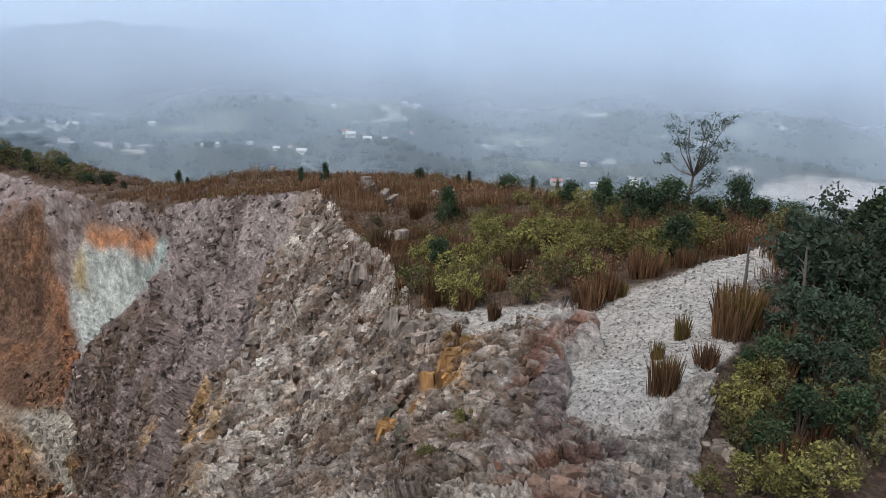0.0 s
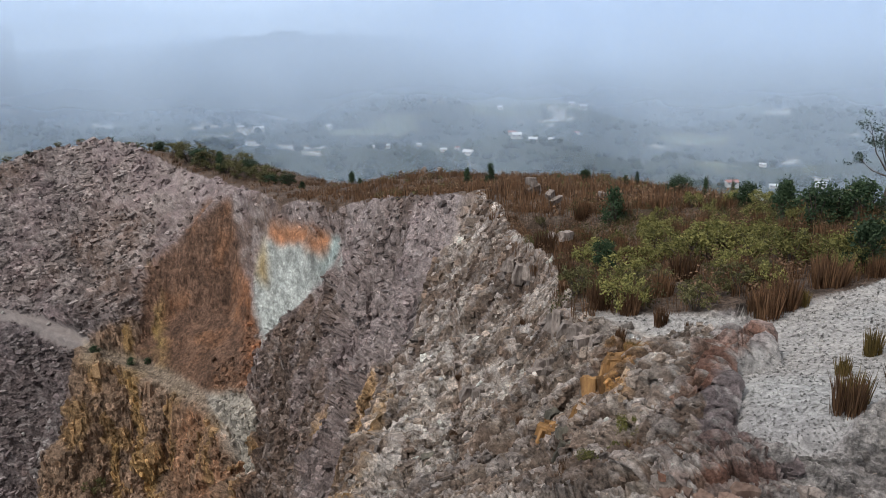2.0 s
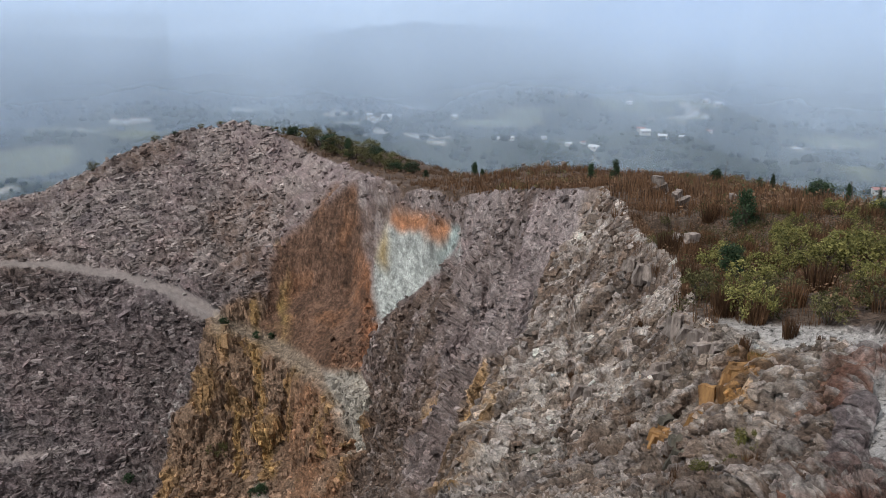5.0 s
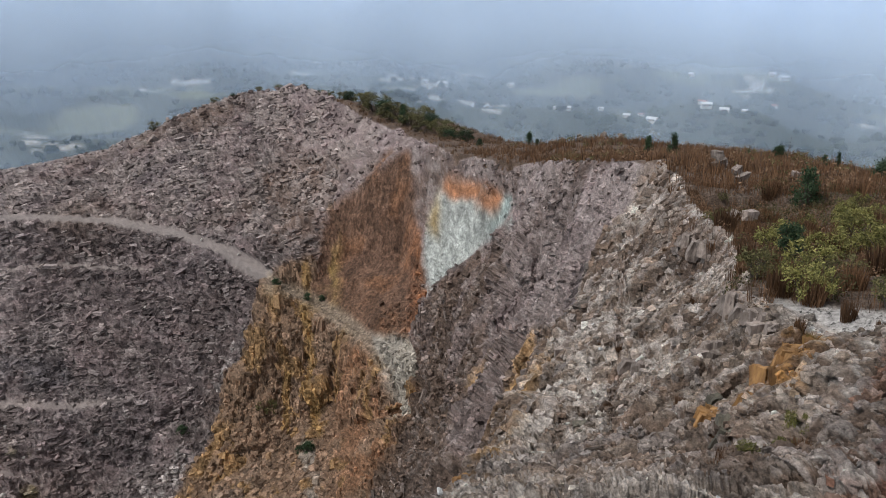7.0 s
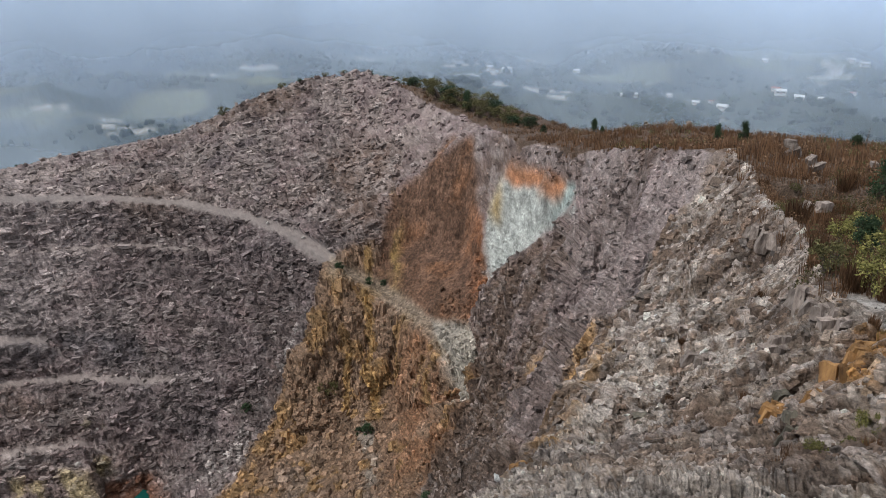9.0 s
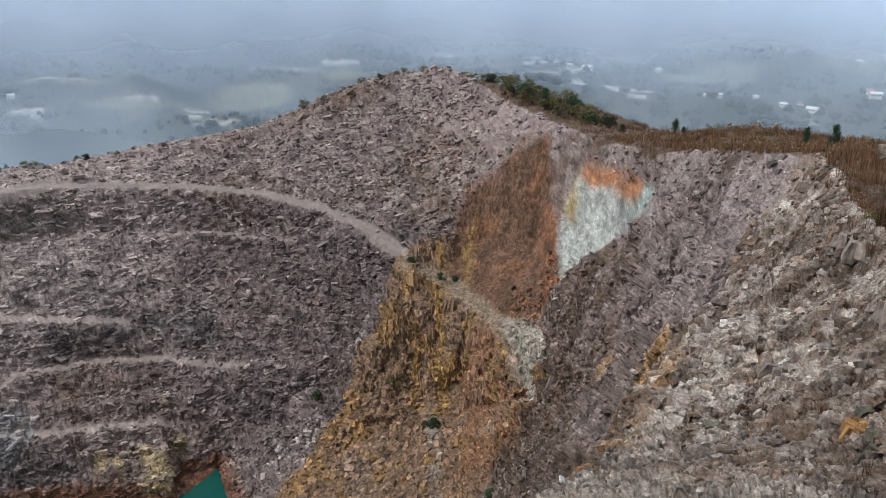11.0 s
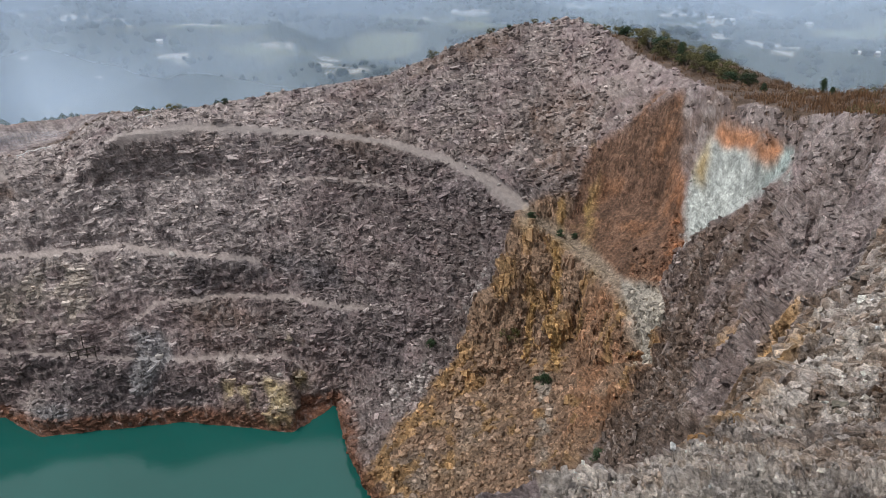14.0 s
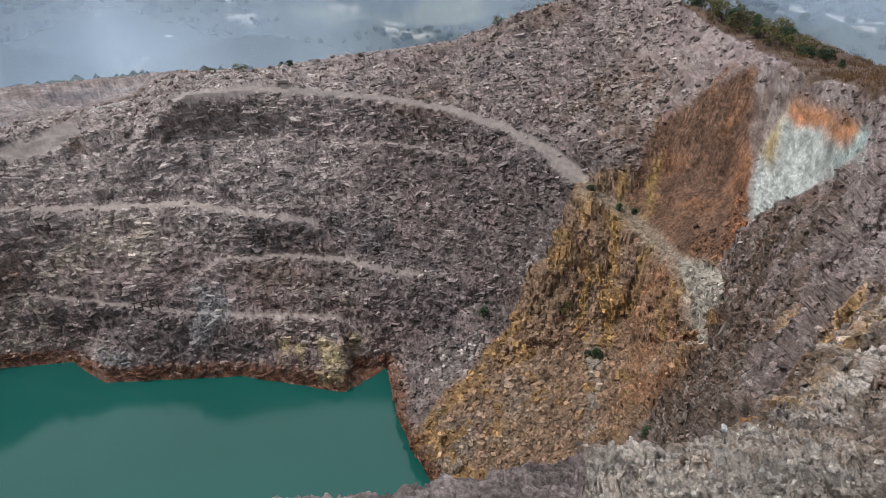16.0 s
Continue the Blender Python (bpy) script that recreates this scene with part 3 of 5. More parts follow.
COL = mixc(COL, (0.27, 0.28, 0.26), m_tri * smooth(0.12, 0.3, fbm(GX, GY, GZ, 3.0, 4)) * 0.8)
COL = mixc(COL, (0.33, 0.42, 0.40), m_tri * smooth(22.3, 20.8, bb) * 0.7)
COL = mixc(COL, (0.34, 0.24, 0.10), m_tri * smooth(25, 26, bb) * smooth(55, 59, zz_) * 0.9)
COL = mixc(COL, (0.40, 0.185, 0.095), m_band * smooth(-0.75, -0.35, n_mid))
COL = mixc(COL, (0.36, 0.335, 0.29), m_pad * 0.9)
COL = mixc(COL, (0.31, 0.255, 0.195), m_ledge * (1 - m_pad) * 0.75)
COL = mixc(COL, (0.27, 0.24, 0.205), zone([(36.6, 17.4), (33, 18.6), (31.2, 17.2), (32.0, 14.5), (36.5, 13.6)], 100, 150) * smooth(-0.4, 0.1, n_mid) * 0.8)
COL = mixc(COL, (0.185, 0.085, 0.05), m_shore * 0.9)
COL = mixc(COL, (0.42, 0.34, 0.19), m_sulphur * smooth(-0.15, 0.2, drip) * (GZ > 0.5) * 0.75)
COL = mixc(COL, (0.10, 0.066, 0.045), m_soil * (1 - m_far) * 0.9)
COL = mixc(COL, (0.34, 0.335, 0.325), m_path * (0.75 + 0.25 * smooth(-0.3, 0.2, n_mid)))
COL = mixc(COL, (0.30, 0.26, 0.235), m_path * smooth(0.12, 0.4, n_mid) * 0.3)
dust = smooth(3.2, 0.2, polyline_distance([(b, r, 0) for b, r in PATH_PLAN], px, py)) * (GR < 34) * (1 - m_soil) * (1 - m_path) * (1 - m_yellow)
COL = mixc(COL, (0.43, 0.405, 0.38), dust * tread * smooth(-0.5, 0.1, n_two) * 0.8)
meadow = smooth(0.22, 0.42, fbm(GX, GY, GZ * 0, 110.0, 5))
COL = mixc(COL, (0.035, 0.045, 0.03), m_far)
COL = mixc(COL, (0.15, 0.16, 0.10), m_far * meadow)
COL = mixc(COL, (0.45, 0.43, 0.39), m_far * smooth(0.40, 0.5, fbm(GX + 300, GY, GZ * 0, 70.0, 5)) * 0.9)
flats = plot([(-34, 660), (-34, 900), (-27, 980), (-23, 900), (-21, 760), (-24, 680)]) * smooth(-0.25, 0.0, fbm(GX, GY * 0.4, GZ * 0, 60.0, 5))
COL = mixc(COL, (0.50, 0.47, 0.44), flats)
COL *= (1 + (1 - m_far) * (0.26 * n_small + 0.12 * n_mid + 0.42 * (t_mid - 0.5) * rock + 0.3 * (t_big - 0.5) * rock))[..., None]
pale = (1 - m_far) * rock * (1 - cliff) * (1 - m_tri) * smooth(0.78, 0.86, t_mid)
COL = mixc(COL, (0.40, 0.36, 0.34), pale * np.where(m_near > 0.5, 0.5, 0.28))
COL = np.clip(COL, 0.008, 0.8)
# how the stone is grained: bedded, standing in columns, loose
GRAIN = np.stack([np.clip(pit * (1 - m_flat) * (1 - m_road), 0, 1), np.clip(np.maximum(cliff, m_flute * smooth(66, 50, GZ)) + 0.5 * m_near * smooth(0.75, 0.45, nz), 0, 1), np.clip(np.maximum.reduce([m_path, m_pad, m_road, m_flat]), 0, 1)], -1)


def make_material(name, rough=0.9, spec=0.3):
    m = bpy.data.materials.new(name)
    m.use_nodes = True
    bsdf = m.node_tree.nodes["Principled BSDF"]
    bsdf.inputs["Roughness"].default_value = rough
    bsdf.inputs["Specular IOR Level"].default_value = spec
    return m, m.node_tree.nodes, m.node_tree.links, bsdf


def ground_material():
    m, n, l, bsdf = make_material("stone_and_soil", 0.88, 0.25)
    att = n.new("ShaderNodeVertexColor")
    att.layer_name = "stone"
    kind = n.new("ShaderNodeVertexColor")
    kind.layer_name = "grain"
    kinds = n.new("ShaderNodeSeparateColor")
    l.new(kind.outputs["Color"], kinds.inputs[0])
    geo = n.new("ShaderNodeNewGeometry")

    def stone_noise(scale, turn, size, detail, rough, distort=0.0):
        mp = n.new("ShaderNodeMapping")
        mp.inputs["Scale"].default_value, mp.inputs["Rotation"].default_value = scale, turn
        l.new(geo.outputs["Position"], mp.inputs[0])
        t = n.new("ShaderNodeTexNoise")
        t.inputs["Scale"].default_value, t.inputs["Detail"].default_value, t.inputs["Roughness"].default_value, t.inputs["Distortion"].default_value = size, detail, rough, distort
        l.new(mp.outputs[0], t.inputs["Vector"])
        return t.outputs["Fac"]

    def ranged(value, lo, hi, out_lo, out_hi):
        r = n.new("ShaderNodeMapRange")
        for k, v in enumerate((lo, hi, out_lo, out_hi)):
            r.inputs[k + 1].default_value = v
        l.new(value, r.inputs[0])
        return r.outputs[0]

    def times(a, b):
        q = n.new("ShaderNodeMath")
        q.operation = "MULTIPLY"
        l.new(a, q.inputs[0])
        l.new(b, q.inputs[1])
        return q.outputs[0]

    def toned(color, value, amount):
        mul = n.new("ShaderNodeMixRGB")
        mul.blend_type = "MULTIPLY"
        if amount is None:
            mul.inputs[0].default_value = 1.0
        else:
            l.new(amount, mul.inputs[0])
        l.new(color, mul.inputs[1])
        l.new(value, mul.inputs[2])
        return mul.outputs[0]

    grain = stone_noise((1, 1, 1), (0, 0, 0), 2.1, 9, 0.74)
    bedded = stone_noise((0.34, 0.34, 1.2), (0.25, -0.3, 0), 1.0, 8, 0.7, 1.4)
    upright = stone_noise((1.5, 1.5, 0.12), (0, 0, 0), 1.0, 7, 0.68, 0.4)
    patch = stone_noise((1, 1, 1.6), (0, 0, 0), 0.28, 5, 0.6)
    color = toned(att.outputs["Color"], ranged(grain, 0.32, 0.68, 0.5, 1.5), ranged(kinds.outputs[2], 0, 1, 1.0, 0.25))
    speck = stone_noise((1, 1, 1.3), (0.3, 0.2, 0), 6.0, 5, 0.8)
    color = toned(color, ranged(speck, 0.36, 0.64, 0.52, 1.52), ranged(kinds.outputs[2], 0, 1, 1.0, 0.85))
    color = toned(color, ranged(patch, 0.35, 0.65, 0.82, 1.2), ranged(kinds.outputs[2], 0, 1, 1.0, 0.2))
    color = toned(color, ranged(bedded, 0.36, 0.62, 0.62, 1.36), kinds.outputs[0])
    color = toned(color, ranged(upright, 0.34, 0.64, 0.45, 1.45), kinds.outputs[1])
    l.new(color, bsdf.inputs["Base Color"])

    def relief(height, strength, distance, before=None, amount=None):
        b = n.new("ShaderNodeBump")
        b.inputs["Strength"].default_value, b.inputs["Distance"].default_value = strength, distance
        l.new(height, b.inputs["Height"])
        if amount is not None:
            l.new(amount, b.inputs["Strength"])
        if before is not None:
            l.new(before, b.inputs["Normal"])
        return b.outputs[0]
    loose = ranged(kinds.outputs[2], 0, 1, 1.0, 0.25)
    r = relief(grain, 1.0, 0.24, None, loose)
    r = relief(speck, 1.0, 0.10, r, loose)
    r = relief(bedded, 1.0, 0.8, r, kinds.outputs[0])
    r = relief(upright, 1.0, 0.8, r, kinds.outputs[1])
    l.new(r, bsdf.inputs["Normal"])
    return m


def grid_mesh(name, X, Y, Z, colors, grains, centre=None):
    a, b = X.shape
    co = np.stack([X, Y, Z], -1).reshape(-1, 3)
    i = np.arange(a)[:, None] * b + np.arange(b - 1)[None]
    j = np.roll(i, -1, axis=0)
    quads = np.stack([i, j, j + 1, i + 1], -1).reshape(-1, 4)
    fan = None
    if centre is not None:
        co = np.vstack([co, centre])
        c = len(co) - 1
        k = np.arange(a) * b
        fan = np.stack([np.full(a, c), np.roll(k, -1), k], -1)
    mesh = bpy.data.meshes.new(name)
    loops = np.concatenate([quads.ravel()] + ([fan.ravel()] if fan is not None else []))
    starts = np.arange(len(quads)) * 4
    if fan is not None:
        starts = np.concatenate([starts, len(quads) * 4 + np.arange(a) * 3])
    mesh.vertices.add(len(co))
    mesh.vertices.foreach_set("co", co.astype(np.float32).ravel())
    mesh.loops.add(len(loops))
    mesh.loops.foreach_set("vertex_index", loops.astype(np.int32))
    mesh.polygons.add(len(starts))
    mesh.polygons.foreach_set("loop_start", starts.astype(np.int32))
    mesh.update(calc_edges=True)
    mesh.validate()
    mesh.shade_flat()
    layer = mesh.color_attributes.new("stone", "FLOAT_COLOR", "POINT")
    flat = np.ones((len(co), 4), np.float32)
    flat[:a * b, :3] = colors.reshape(-1, 3)
    if centre is not None:
        flat[-1, :3] = colors[0, 0]
    layer.data.foreach_set("color", flat.ravel())
    layer = mesh.color_attributes.new("grain", "FLOAT_COLOR", "POINT")
    flat[:a * b, :3] = grains.reshape(-1, 3)
    layer.data.foreach_set("color", flat.ravel())
    return mesh


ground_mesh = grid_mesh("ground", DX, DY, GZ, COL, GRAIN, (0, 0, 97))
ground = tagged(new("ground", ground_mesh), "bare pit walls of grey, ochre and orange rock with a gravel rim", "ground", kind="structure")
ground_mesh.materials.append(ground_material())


def ground_z(x, y):
    """Height of the built ground at a plan position."""
    b = math.degrees(math.atan2(-x, y))
    r = math.hypot(x, y)
    i = int(np.clip(np.searchsorted(BEARINGS, b) - 1, 0, nb - 2)) if b >= -33 else 0
    u = float(np.clip((b - BEARINGS[i]) / (BEARINGS[i + 1] - BEARINGS[i]), 0, 1))
    return float(np.interp(r, GR[i], GZ[i]) * (1 - u) + np.interp(r, GR[i + 1], GZ[i + 1]) * u)


# ---- lake ----
def water_material():
    m, n, l, bsdf = make_material("green_lake_water", 0.07, 0.5)
    noise_t = n.new("ShaderNodeTexNoise")
    noise_t.inputs["Scale"].default_value, noise_t.inputs["Detail"].default_value = 0.03, 3
    geo = n.new("ShaderNodeNewGeometry")
    l.new(geo.outputs["Position"], noise_t.inputs["Vector"])
    mix = n.new("ShaderNodeMixRGB")
    mix.inputs[1].default_value, mix.inputs[2].default_value = (0.007, 0.065, 0.053, 1), (0.012, 0.10, 0.088, 1)
    l.new(noise_t.outputs["Fac"], mix.inputs[0])
    l.new(mix.outputs[0], bsdf.inputs["Base Color"])
    rip = n.new("ShaderNodeTexNoise")
    rip.inputs["Scale"].default_value, rip.inputs["Detail"].default_value = 1.1, 4
    l.new(geo.outputs["Position"], rip.inputs["Vector"])
    bump = n.new("ShaderNodeBump")
    bump.inputs["Strength"].default_value, bump.inputs["Distance"].default_value = 0.25, 0.06
    l.new(rip.outputs["Fac"], bump.inputs["Height"])
    l.new(bump.outputs[0], bsdf.inputs["Normal"])
    return m


bm = bmesh.new()
lake_edge = [bm.verts.new((*map(float, place(b, r)), 0.0)) for b, r in [(44, 85), (44, 130), (50, 165), (60, 172), (80, 190), (100, 200), (125, 180), (135, 120), (128, 70), (100, 45), (60, 45)]]
bm.faces.new(lake_edge)
bmesh.ops.recalc_face_normals(bm, faces=bm.faces)
lake_mesh = bpy.data.meshes.new("water")
bm.to_mesh(lake_mesh)
lake_mesh.materials.append(water_material())
water = tagged(new("water", lake_mesh), "still green-teal lake at the pit floor", "lake", kind="structure")

# ---- low cloud and mist ----
def sky_material():
    m = bpy.data.materials.new("low_cloud")
    m.use_nodes = True
    n, l = m.node_tree.nodes, m.node_tree.links
    n.clear()
    out = n.new("ShaderNodeOutputMaterial")
    em = n.new("ShaderNodeEmission")
    geo = n.new("ShaderNodeNewGeometry")
    mapp = n.new("ShaderNodeMapping")
    mapp.inputs["Scale"].default_value = (0.0009, 0.0009, 0.003)
    noi = n.new("ShaderNodeTexNoise")
    noi.inputs["Scale"].default_value, noi.inputs["Detail"].default_value = 1.0, 4
    l.new(geo.outputs["Position"], mapp.inputs[0])
    l.new(mapp.outputs[0], noi.inputs["Vector"])
    ramp = n.new("ShaderNodeValToRGB")
    ramp.color_ramp.elements[0].position, ramp.color_ramp.elements[0].color = 0.3, (0.50, 0.61, 0.75, 1)
    ramp.color_ramp.elements[1].position, ramp.color_ramp.elements[1].color = 0.7, (0.58, 0.69, 0.83, 1)
    l.new(noi.outputs["Fac"], ramp.inputs[0])
    sep = n.new("ShaderNodeSeparateXYZ")
    l.new(geo.outputs["Position"], sep.inputs[0])
    up = n.new("ShaderNodeMapRange")
    up.inputs[1].default_value, up.inputs[2].default_value, up.inputs[3].default_value, up.inputs[4].default_value = -250, 260, 0.84, 1.0
    l.new(sep.outputs[2], up.inputs[0])
    dim = n.new("ShaderNodeMixRGB")
    dim.blend_type, dim.inputs[0].default_value = "MULTIPLY", 1.0
    l.new(ramp.outputs[0], dim.inputs[1])
    l.new(up.outputs[0], dim.inputs[2])
    l.new(dim.outputs[0], em.inputs[0])
    west = n.new("ShaderNodeMapRange")
    west.inputs[1].default_value, west.inputs[2].default_value, west.inputs[3].default_value, west.inputs[4].default_value = -3400, 300, 1.85, 0.92
    l.new(sep.outputs[0], west.inputs[0])
    l.new(west.outputs[0], em.inputs[1])
    l.new(em.outputs[0], out.inputs[0])
    return m


def ring(name, radius, low, high, material, b0=-60, b1=110, steps=60):
    bm = bmesh.new()
    cols = []
    for k in range(steps + 1):
        x, y = place(b0 + (b1 - b0) * k / steps, radius)
        cols.append((bm.verts.new((float(x), float(y), low)), bm.verts.new((float(x), float(y), high))))
    for (a, b), (c, d) in zip(cols, cols[1:]):
        bm.faces.new((a, c, d, b))
    me = bpy.data.meshes.new(name)
    bm.to_mesh(me)
    bm.free()
    me.materials.append(material)
    return new(name, me)


tagged(ring("backdrop", 4450, -600, 1500, sky_material(), -180, 180, 120), "pale blue-grey overcast cloud", "sky", kind="structure")


def mist_material(k, thick, low, high, west=None, axis=1):
    m = bpy.data.materials.new("mist")
    m.use_nodes = True
    n, l = m.node_tree.nodes, m.node_tree.links
    n.clear()
    out = n.new("ShaderNodeOutputMaterial")
    clear = n.new("ShaderNodeBsdfTransparent")
    dif = n.new("ShaderNodeBsdfDiffuse")
    tra = n.new("ShaderNodeBsdfTranslucent")
    dif.inputs[0].default_value = tra.inputs[0].default_value = (0.66, 0.81, 1.0, 1)
    both = n.new("ShaderNodeMixShader")
    both.inputs[0].default_value = 0.08
    l.new(dif.outputs[0], both.inputs[1])
    l.new(tra.outputs[0], both.inputs[2])
    geo = n.new("ShaderNodeNewGeometry")
    sep = n.new("ShaderNodeSeparateXYZ")
    l.new(geo.outputs["Position"], sep.inputs[0])
    h = n.new("ShaderNodeMapRange")
    h.interpolation_type = "SMOOTHSTEP"
    h.inputs[1].default_value, h.inputs[2].default_value, h.inputs[3].default_value, h.inputs[4].default_value = low, high, thick[0], thick[1]
    noi = n.new("ShaderNodeTexNoise")
    noi.inputs["Scale"].default_value, noi.inputs["Detail"].default_value = 0.0035, 5
    l.new(geo.outputs["Position"], noi.inputs["Vector"])
    wob = n.new("ShaderNodeMath")
    wob.operation = "MULTIPLY_ADD"
    wob.inputs[1].default_value = (high - low) * 1.0
    l.new(noi.outputs["Fac"], wob.inputs[0])
    sub = n.new("ShaderNodeMath")
    sub.operation = "SUBTRACT"
    sub.inputs[1].default_value = (high - low) * 0.5
    l.new(sep.outputs[2], sub.inputs[0])
    l.new(sub.outputs[0], wob.inputs[2])
    l.new(wob.outputs[0], h.inputs[0])
    mix = n.new("ShaderNodeMixShader")
    amount = h.outputs[0]
    if west:
        side = n.new("ShaderNodeMapRange")
        side.interpolation_type = "SMOOTHSTEP"
        side.inputs[1].default_value, side.inputs[2].default_value = west
        l.new(sep.outputs[axis], side.inputs[0])
        both_ways = n.new("ShaderNodeMath")
        both_ways.operation = "MULTIPLY"
        l.new(amount, both_ways.inputs[0])
        l.new(side.outputs[0], both_ways.inputs[1])
        amount = both_ways.outputs[0]
    l.new(amount, mix.inputs[0])
    l.new(clear.outputs[0], mix.inputs[1])
    l.new(both.outputs[0], mix.inputs[2])
    l.new(mix.outputs[0], out.inputs[0])
    return m


def mist_bank(radius, material, b0=-50, b1=100, levels=6):
    """A bank of mist, steep below and leaning away above."""
    bm = bmesh.new()
    rows = [(-130, 0), (-40, 20), (40, 85), (110, 270), (180, 600), (300, 1300)][:levels]
    cols = []
    for k in range(91):
        b = b0 + (b1 - b0) * k / 90
        wob = 1 + 0.07 * math.sin(b * 0.21 + radius) + 0.04 * math.sin(b * 0.47 + radius * 0.3)
        cols.append([bm.verts.new((*map(float, place(b, radius * wob + dr)), z)) for z, dr in rows])
    for p, q in zip(cols, cols[1:]):
        for j in range(len(rows) - 1):
            bm.faces.new((p[j], q[j], q[j + 1], p[j + 1]))
    for f in bm.faces:
        f.smooth = True
    me = bpy.data.meshes.new("mist_bank")
    bm.to_mesh(me)
    bm.free()
    me.materials.append(material)
    return new("mist_bank", me)


for k, (radius, thick, low, high) in enumerate([(470, (0.12, 0.10), -30, 90), (700, (0.18, 0.25), -30, 100), (980, (0.20, 0.40), -35, 100), (1300, (0.26, 0.50), -40, 80), (1950, (0.60, 0.72), -60, 60)]):
    tagged(mist_bank(radius, mist_material(k, thick, low, high)), "thin pale mist hanging over the valley", "mist", "mist over the valley", kind="stuff")
tagged(mist_bank(1400, mist_material(8, (0.1, 0.85), -30, 85, (-620, -230), 0), -50, 60), "low cloud hanging against the far slopes", "mist", "mist over the valley", kind="stuff")
tagged(mist_bank(186, mist_material(7, (0.0, 0.15), 22, 70), 24, 105, 3), "thin pale haze drifting before the pit's top", "mist", "mist over the valley", kind="stuff")
tagged(mist_bank(160, mist_material(6, (0.03, 0.20), 8, 50, (125, 45)), 38, 105, 3), "thin bluish haze drifting before the western walls", "mist", "mist over the valley", kind="stuff")
for radius, thick, west in [(330, (0.48, 0.0), (300, 110)), (520, (0.48, 0.06), (520, 190))]:
    tagged(mist_bank(radius, mist_material(9, thick, -30, 60, west), 40, 105, 4), "thicker pale mist beyond the pit's western rim", "mist", "mist over the valley", kind="stuff")


# ---- meshes of leaves, blades and stones ----
RNG = np.random.default_rng(7)


def raw_mesh(name, verts, faces, material):
    """A mesh from arrays of points and faces, all faces with the same number of corners."""
    verts, faces = np.asarray(verts, np.float32), np.asarray(faces, np.int32)
    k = faces.shape[1]
    me = bpy.data.meshes.new(name)
    me.vertices.add(len(verts))
    me.vertices.foreach_set("co", verts.ravel())
    me.loops.add(faces.size)
    me.loops.foreach_set("vertex_index", faces.ravel())
    me.polygons.add(len(faces))
    me.polygons.foreach_set("loop_start", (np.arange(len(faces)) * k).astype(np.int32))
    me.update(calc_edges=True)
    me.shade_flat()
    me.materials.append(material)
    return me


def plant_material(name, low, high, translucent=0.25, spread=0.5):
    m, n, l, bsdf = make_material(name, 0.7, 0.2)
    geo, info = n.new("ShaderNodeNewGeometry"), n.new("ShaderNodeObjectInfo")
    mix = n.new("ShaderNodeMixRGB")
    mix.inputs[1].default_value, mix.inputs[2].default_value = (*low, 1), (*high, 1)
    l.new(geo.outputs["Random Per Island"], mix.inputs[0])
    hsv = n.new("ShaderNodeHueSaturation")
    val = n.new("ShaderNodeMapRange")
    val.inputs[3].default_value, val.inputs[4].default_value = 1 - spread, 1 + spread
    l.new(info.outputs["Random"], val.inputs[0])
    l.new(val.outputs[0], hsv.inputs["Value"])
    l.new(mix.outputs[0], hsv.inputs["Color"])
    l.new(hsv.outputs[0], bsdf.inputs["Base Color"])
    tr = n.new("ShaderNodeBsdfTranslucent")
    l.new(hsv.outputs[0], tr.inputs[0])
    ms = n.new("ShaderNodeMixShader")
    ms.inputs[0].default_value = translucent
    l.new(bsdf.outputs[0], ms.inputs[1])
    l.new(tr.outputs[0], ms.inputs[2])
    l.new(ms.outputs[0], n["Material Output"].inputs[0])
    return m


def stone_material(name, low, high):
    m, n, l, bsdf = make_material(name, 0.9, 0.2)
    geo = n.new("ShaderNodeNewGeometry")
    mix = n.new("ShaderNodeMixRGB")
    mix.inputs[1].default_value, mix.inputs[2].default_value = (*low, 1), (*high, 1)
    l.new(geo.outputs["Random Per Island"], mix.inputs[0])
    noi = n.new("ShaderNodeTexNoise")
    noi.inputs["Scale"].default_value, noi.inputs["Detail"].default_value = 6.0, 5
    l.new(geo.outputs["Position"], noi.inputs["Vector"])
    mr = n.new("ShaderNodeMapRange")
    mr.inputs[3].default_value, mr.inputs[4].default_value = 0.6, 1.4
    l.new(noi.outputs["Fac"], mr.inputs[0])
    mul = n.new("ShaderNodeMixRGB")
    mul.blend_type, mul.inputs[0].default_value = "MULTIPLY", 1.0
    l.new(mix.outputs[0], mul.inputs[1])
    l.new(mr.outputs[0], mul.inputs[2])
    l.new(mul.outputs[0], bsdf.inputs["Base Color"])
    bump = n.new("ShaderNodeBump")
    bump.inputs["Strength"].default_value, bump.inputs["Distance"].default_value = 0.6, 0.05
    l.new(noi.outputs["Fac"], bump.inputs["Height"])
    l.new(bump.outputs[0], bsdf.inputs["Normal"])
    return m


RUSH = plant_material("rusty_rush", (0.068, 0.038, 0.023), (0.25, 0.14, 0.075), 0.2, 0.35)
RUSH_OLIVE = plant_material("olive_rush", (0.084, 0.063, 0.022), (0.238, 0.168, 0.056), 0.2, 0.3)
HEATH = plant_material("brown_heath", (0.072, 0.043, 0.028), (0.30, 0.185, 0.112), 0.2, 0.3)
LEAF_YELLOW = plant_material("yellow_green_leaf", (0.07, 0.075, 0.026), (0.34, 0.315, 0.11), 0.3, 0.35)
LEAF_OLIVE = plant_material("olive_leaf", (0.055, 0.055, 0.024), (0.21, 0.19, 0.085), 0.3, 0.3)
LEAF_DARK = plant_material("dark_green_leaf", (0.020, 0.042, 0.022), (0.07, 0.105, 0.052), 0.2, 0.3)
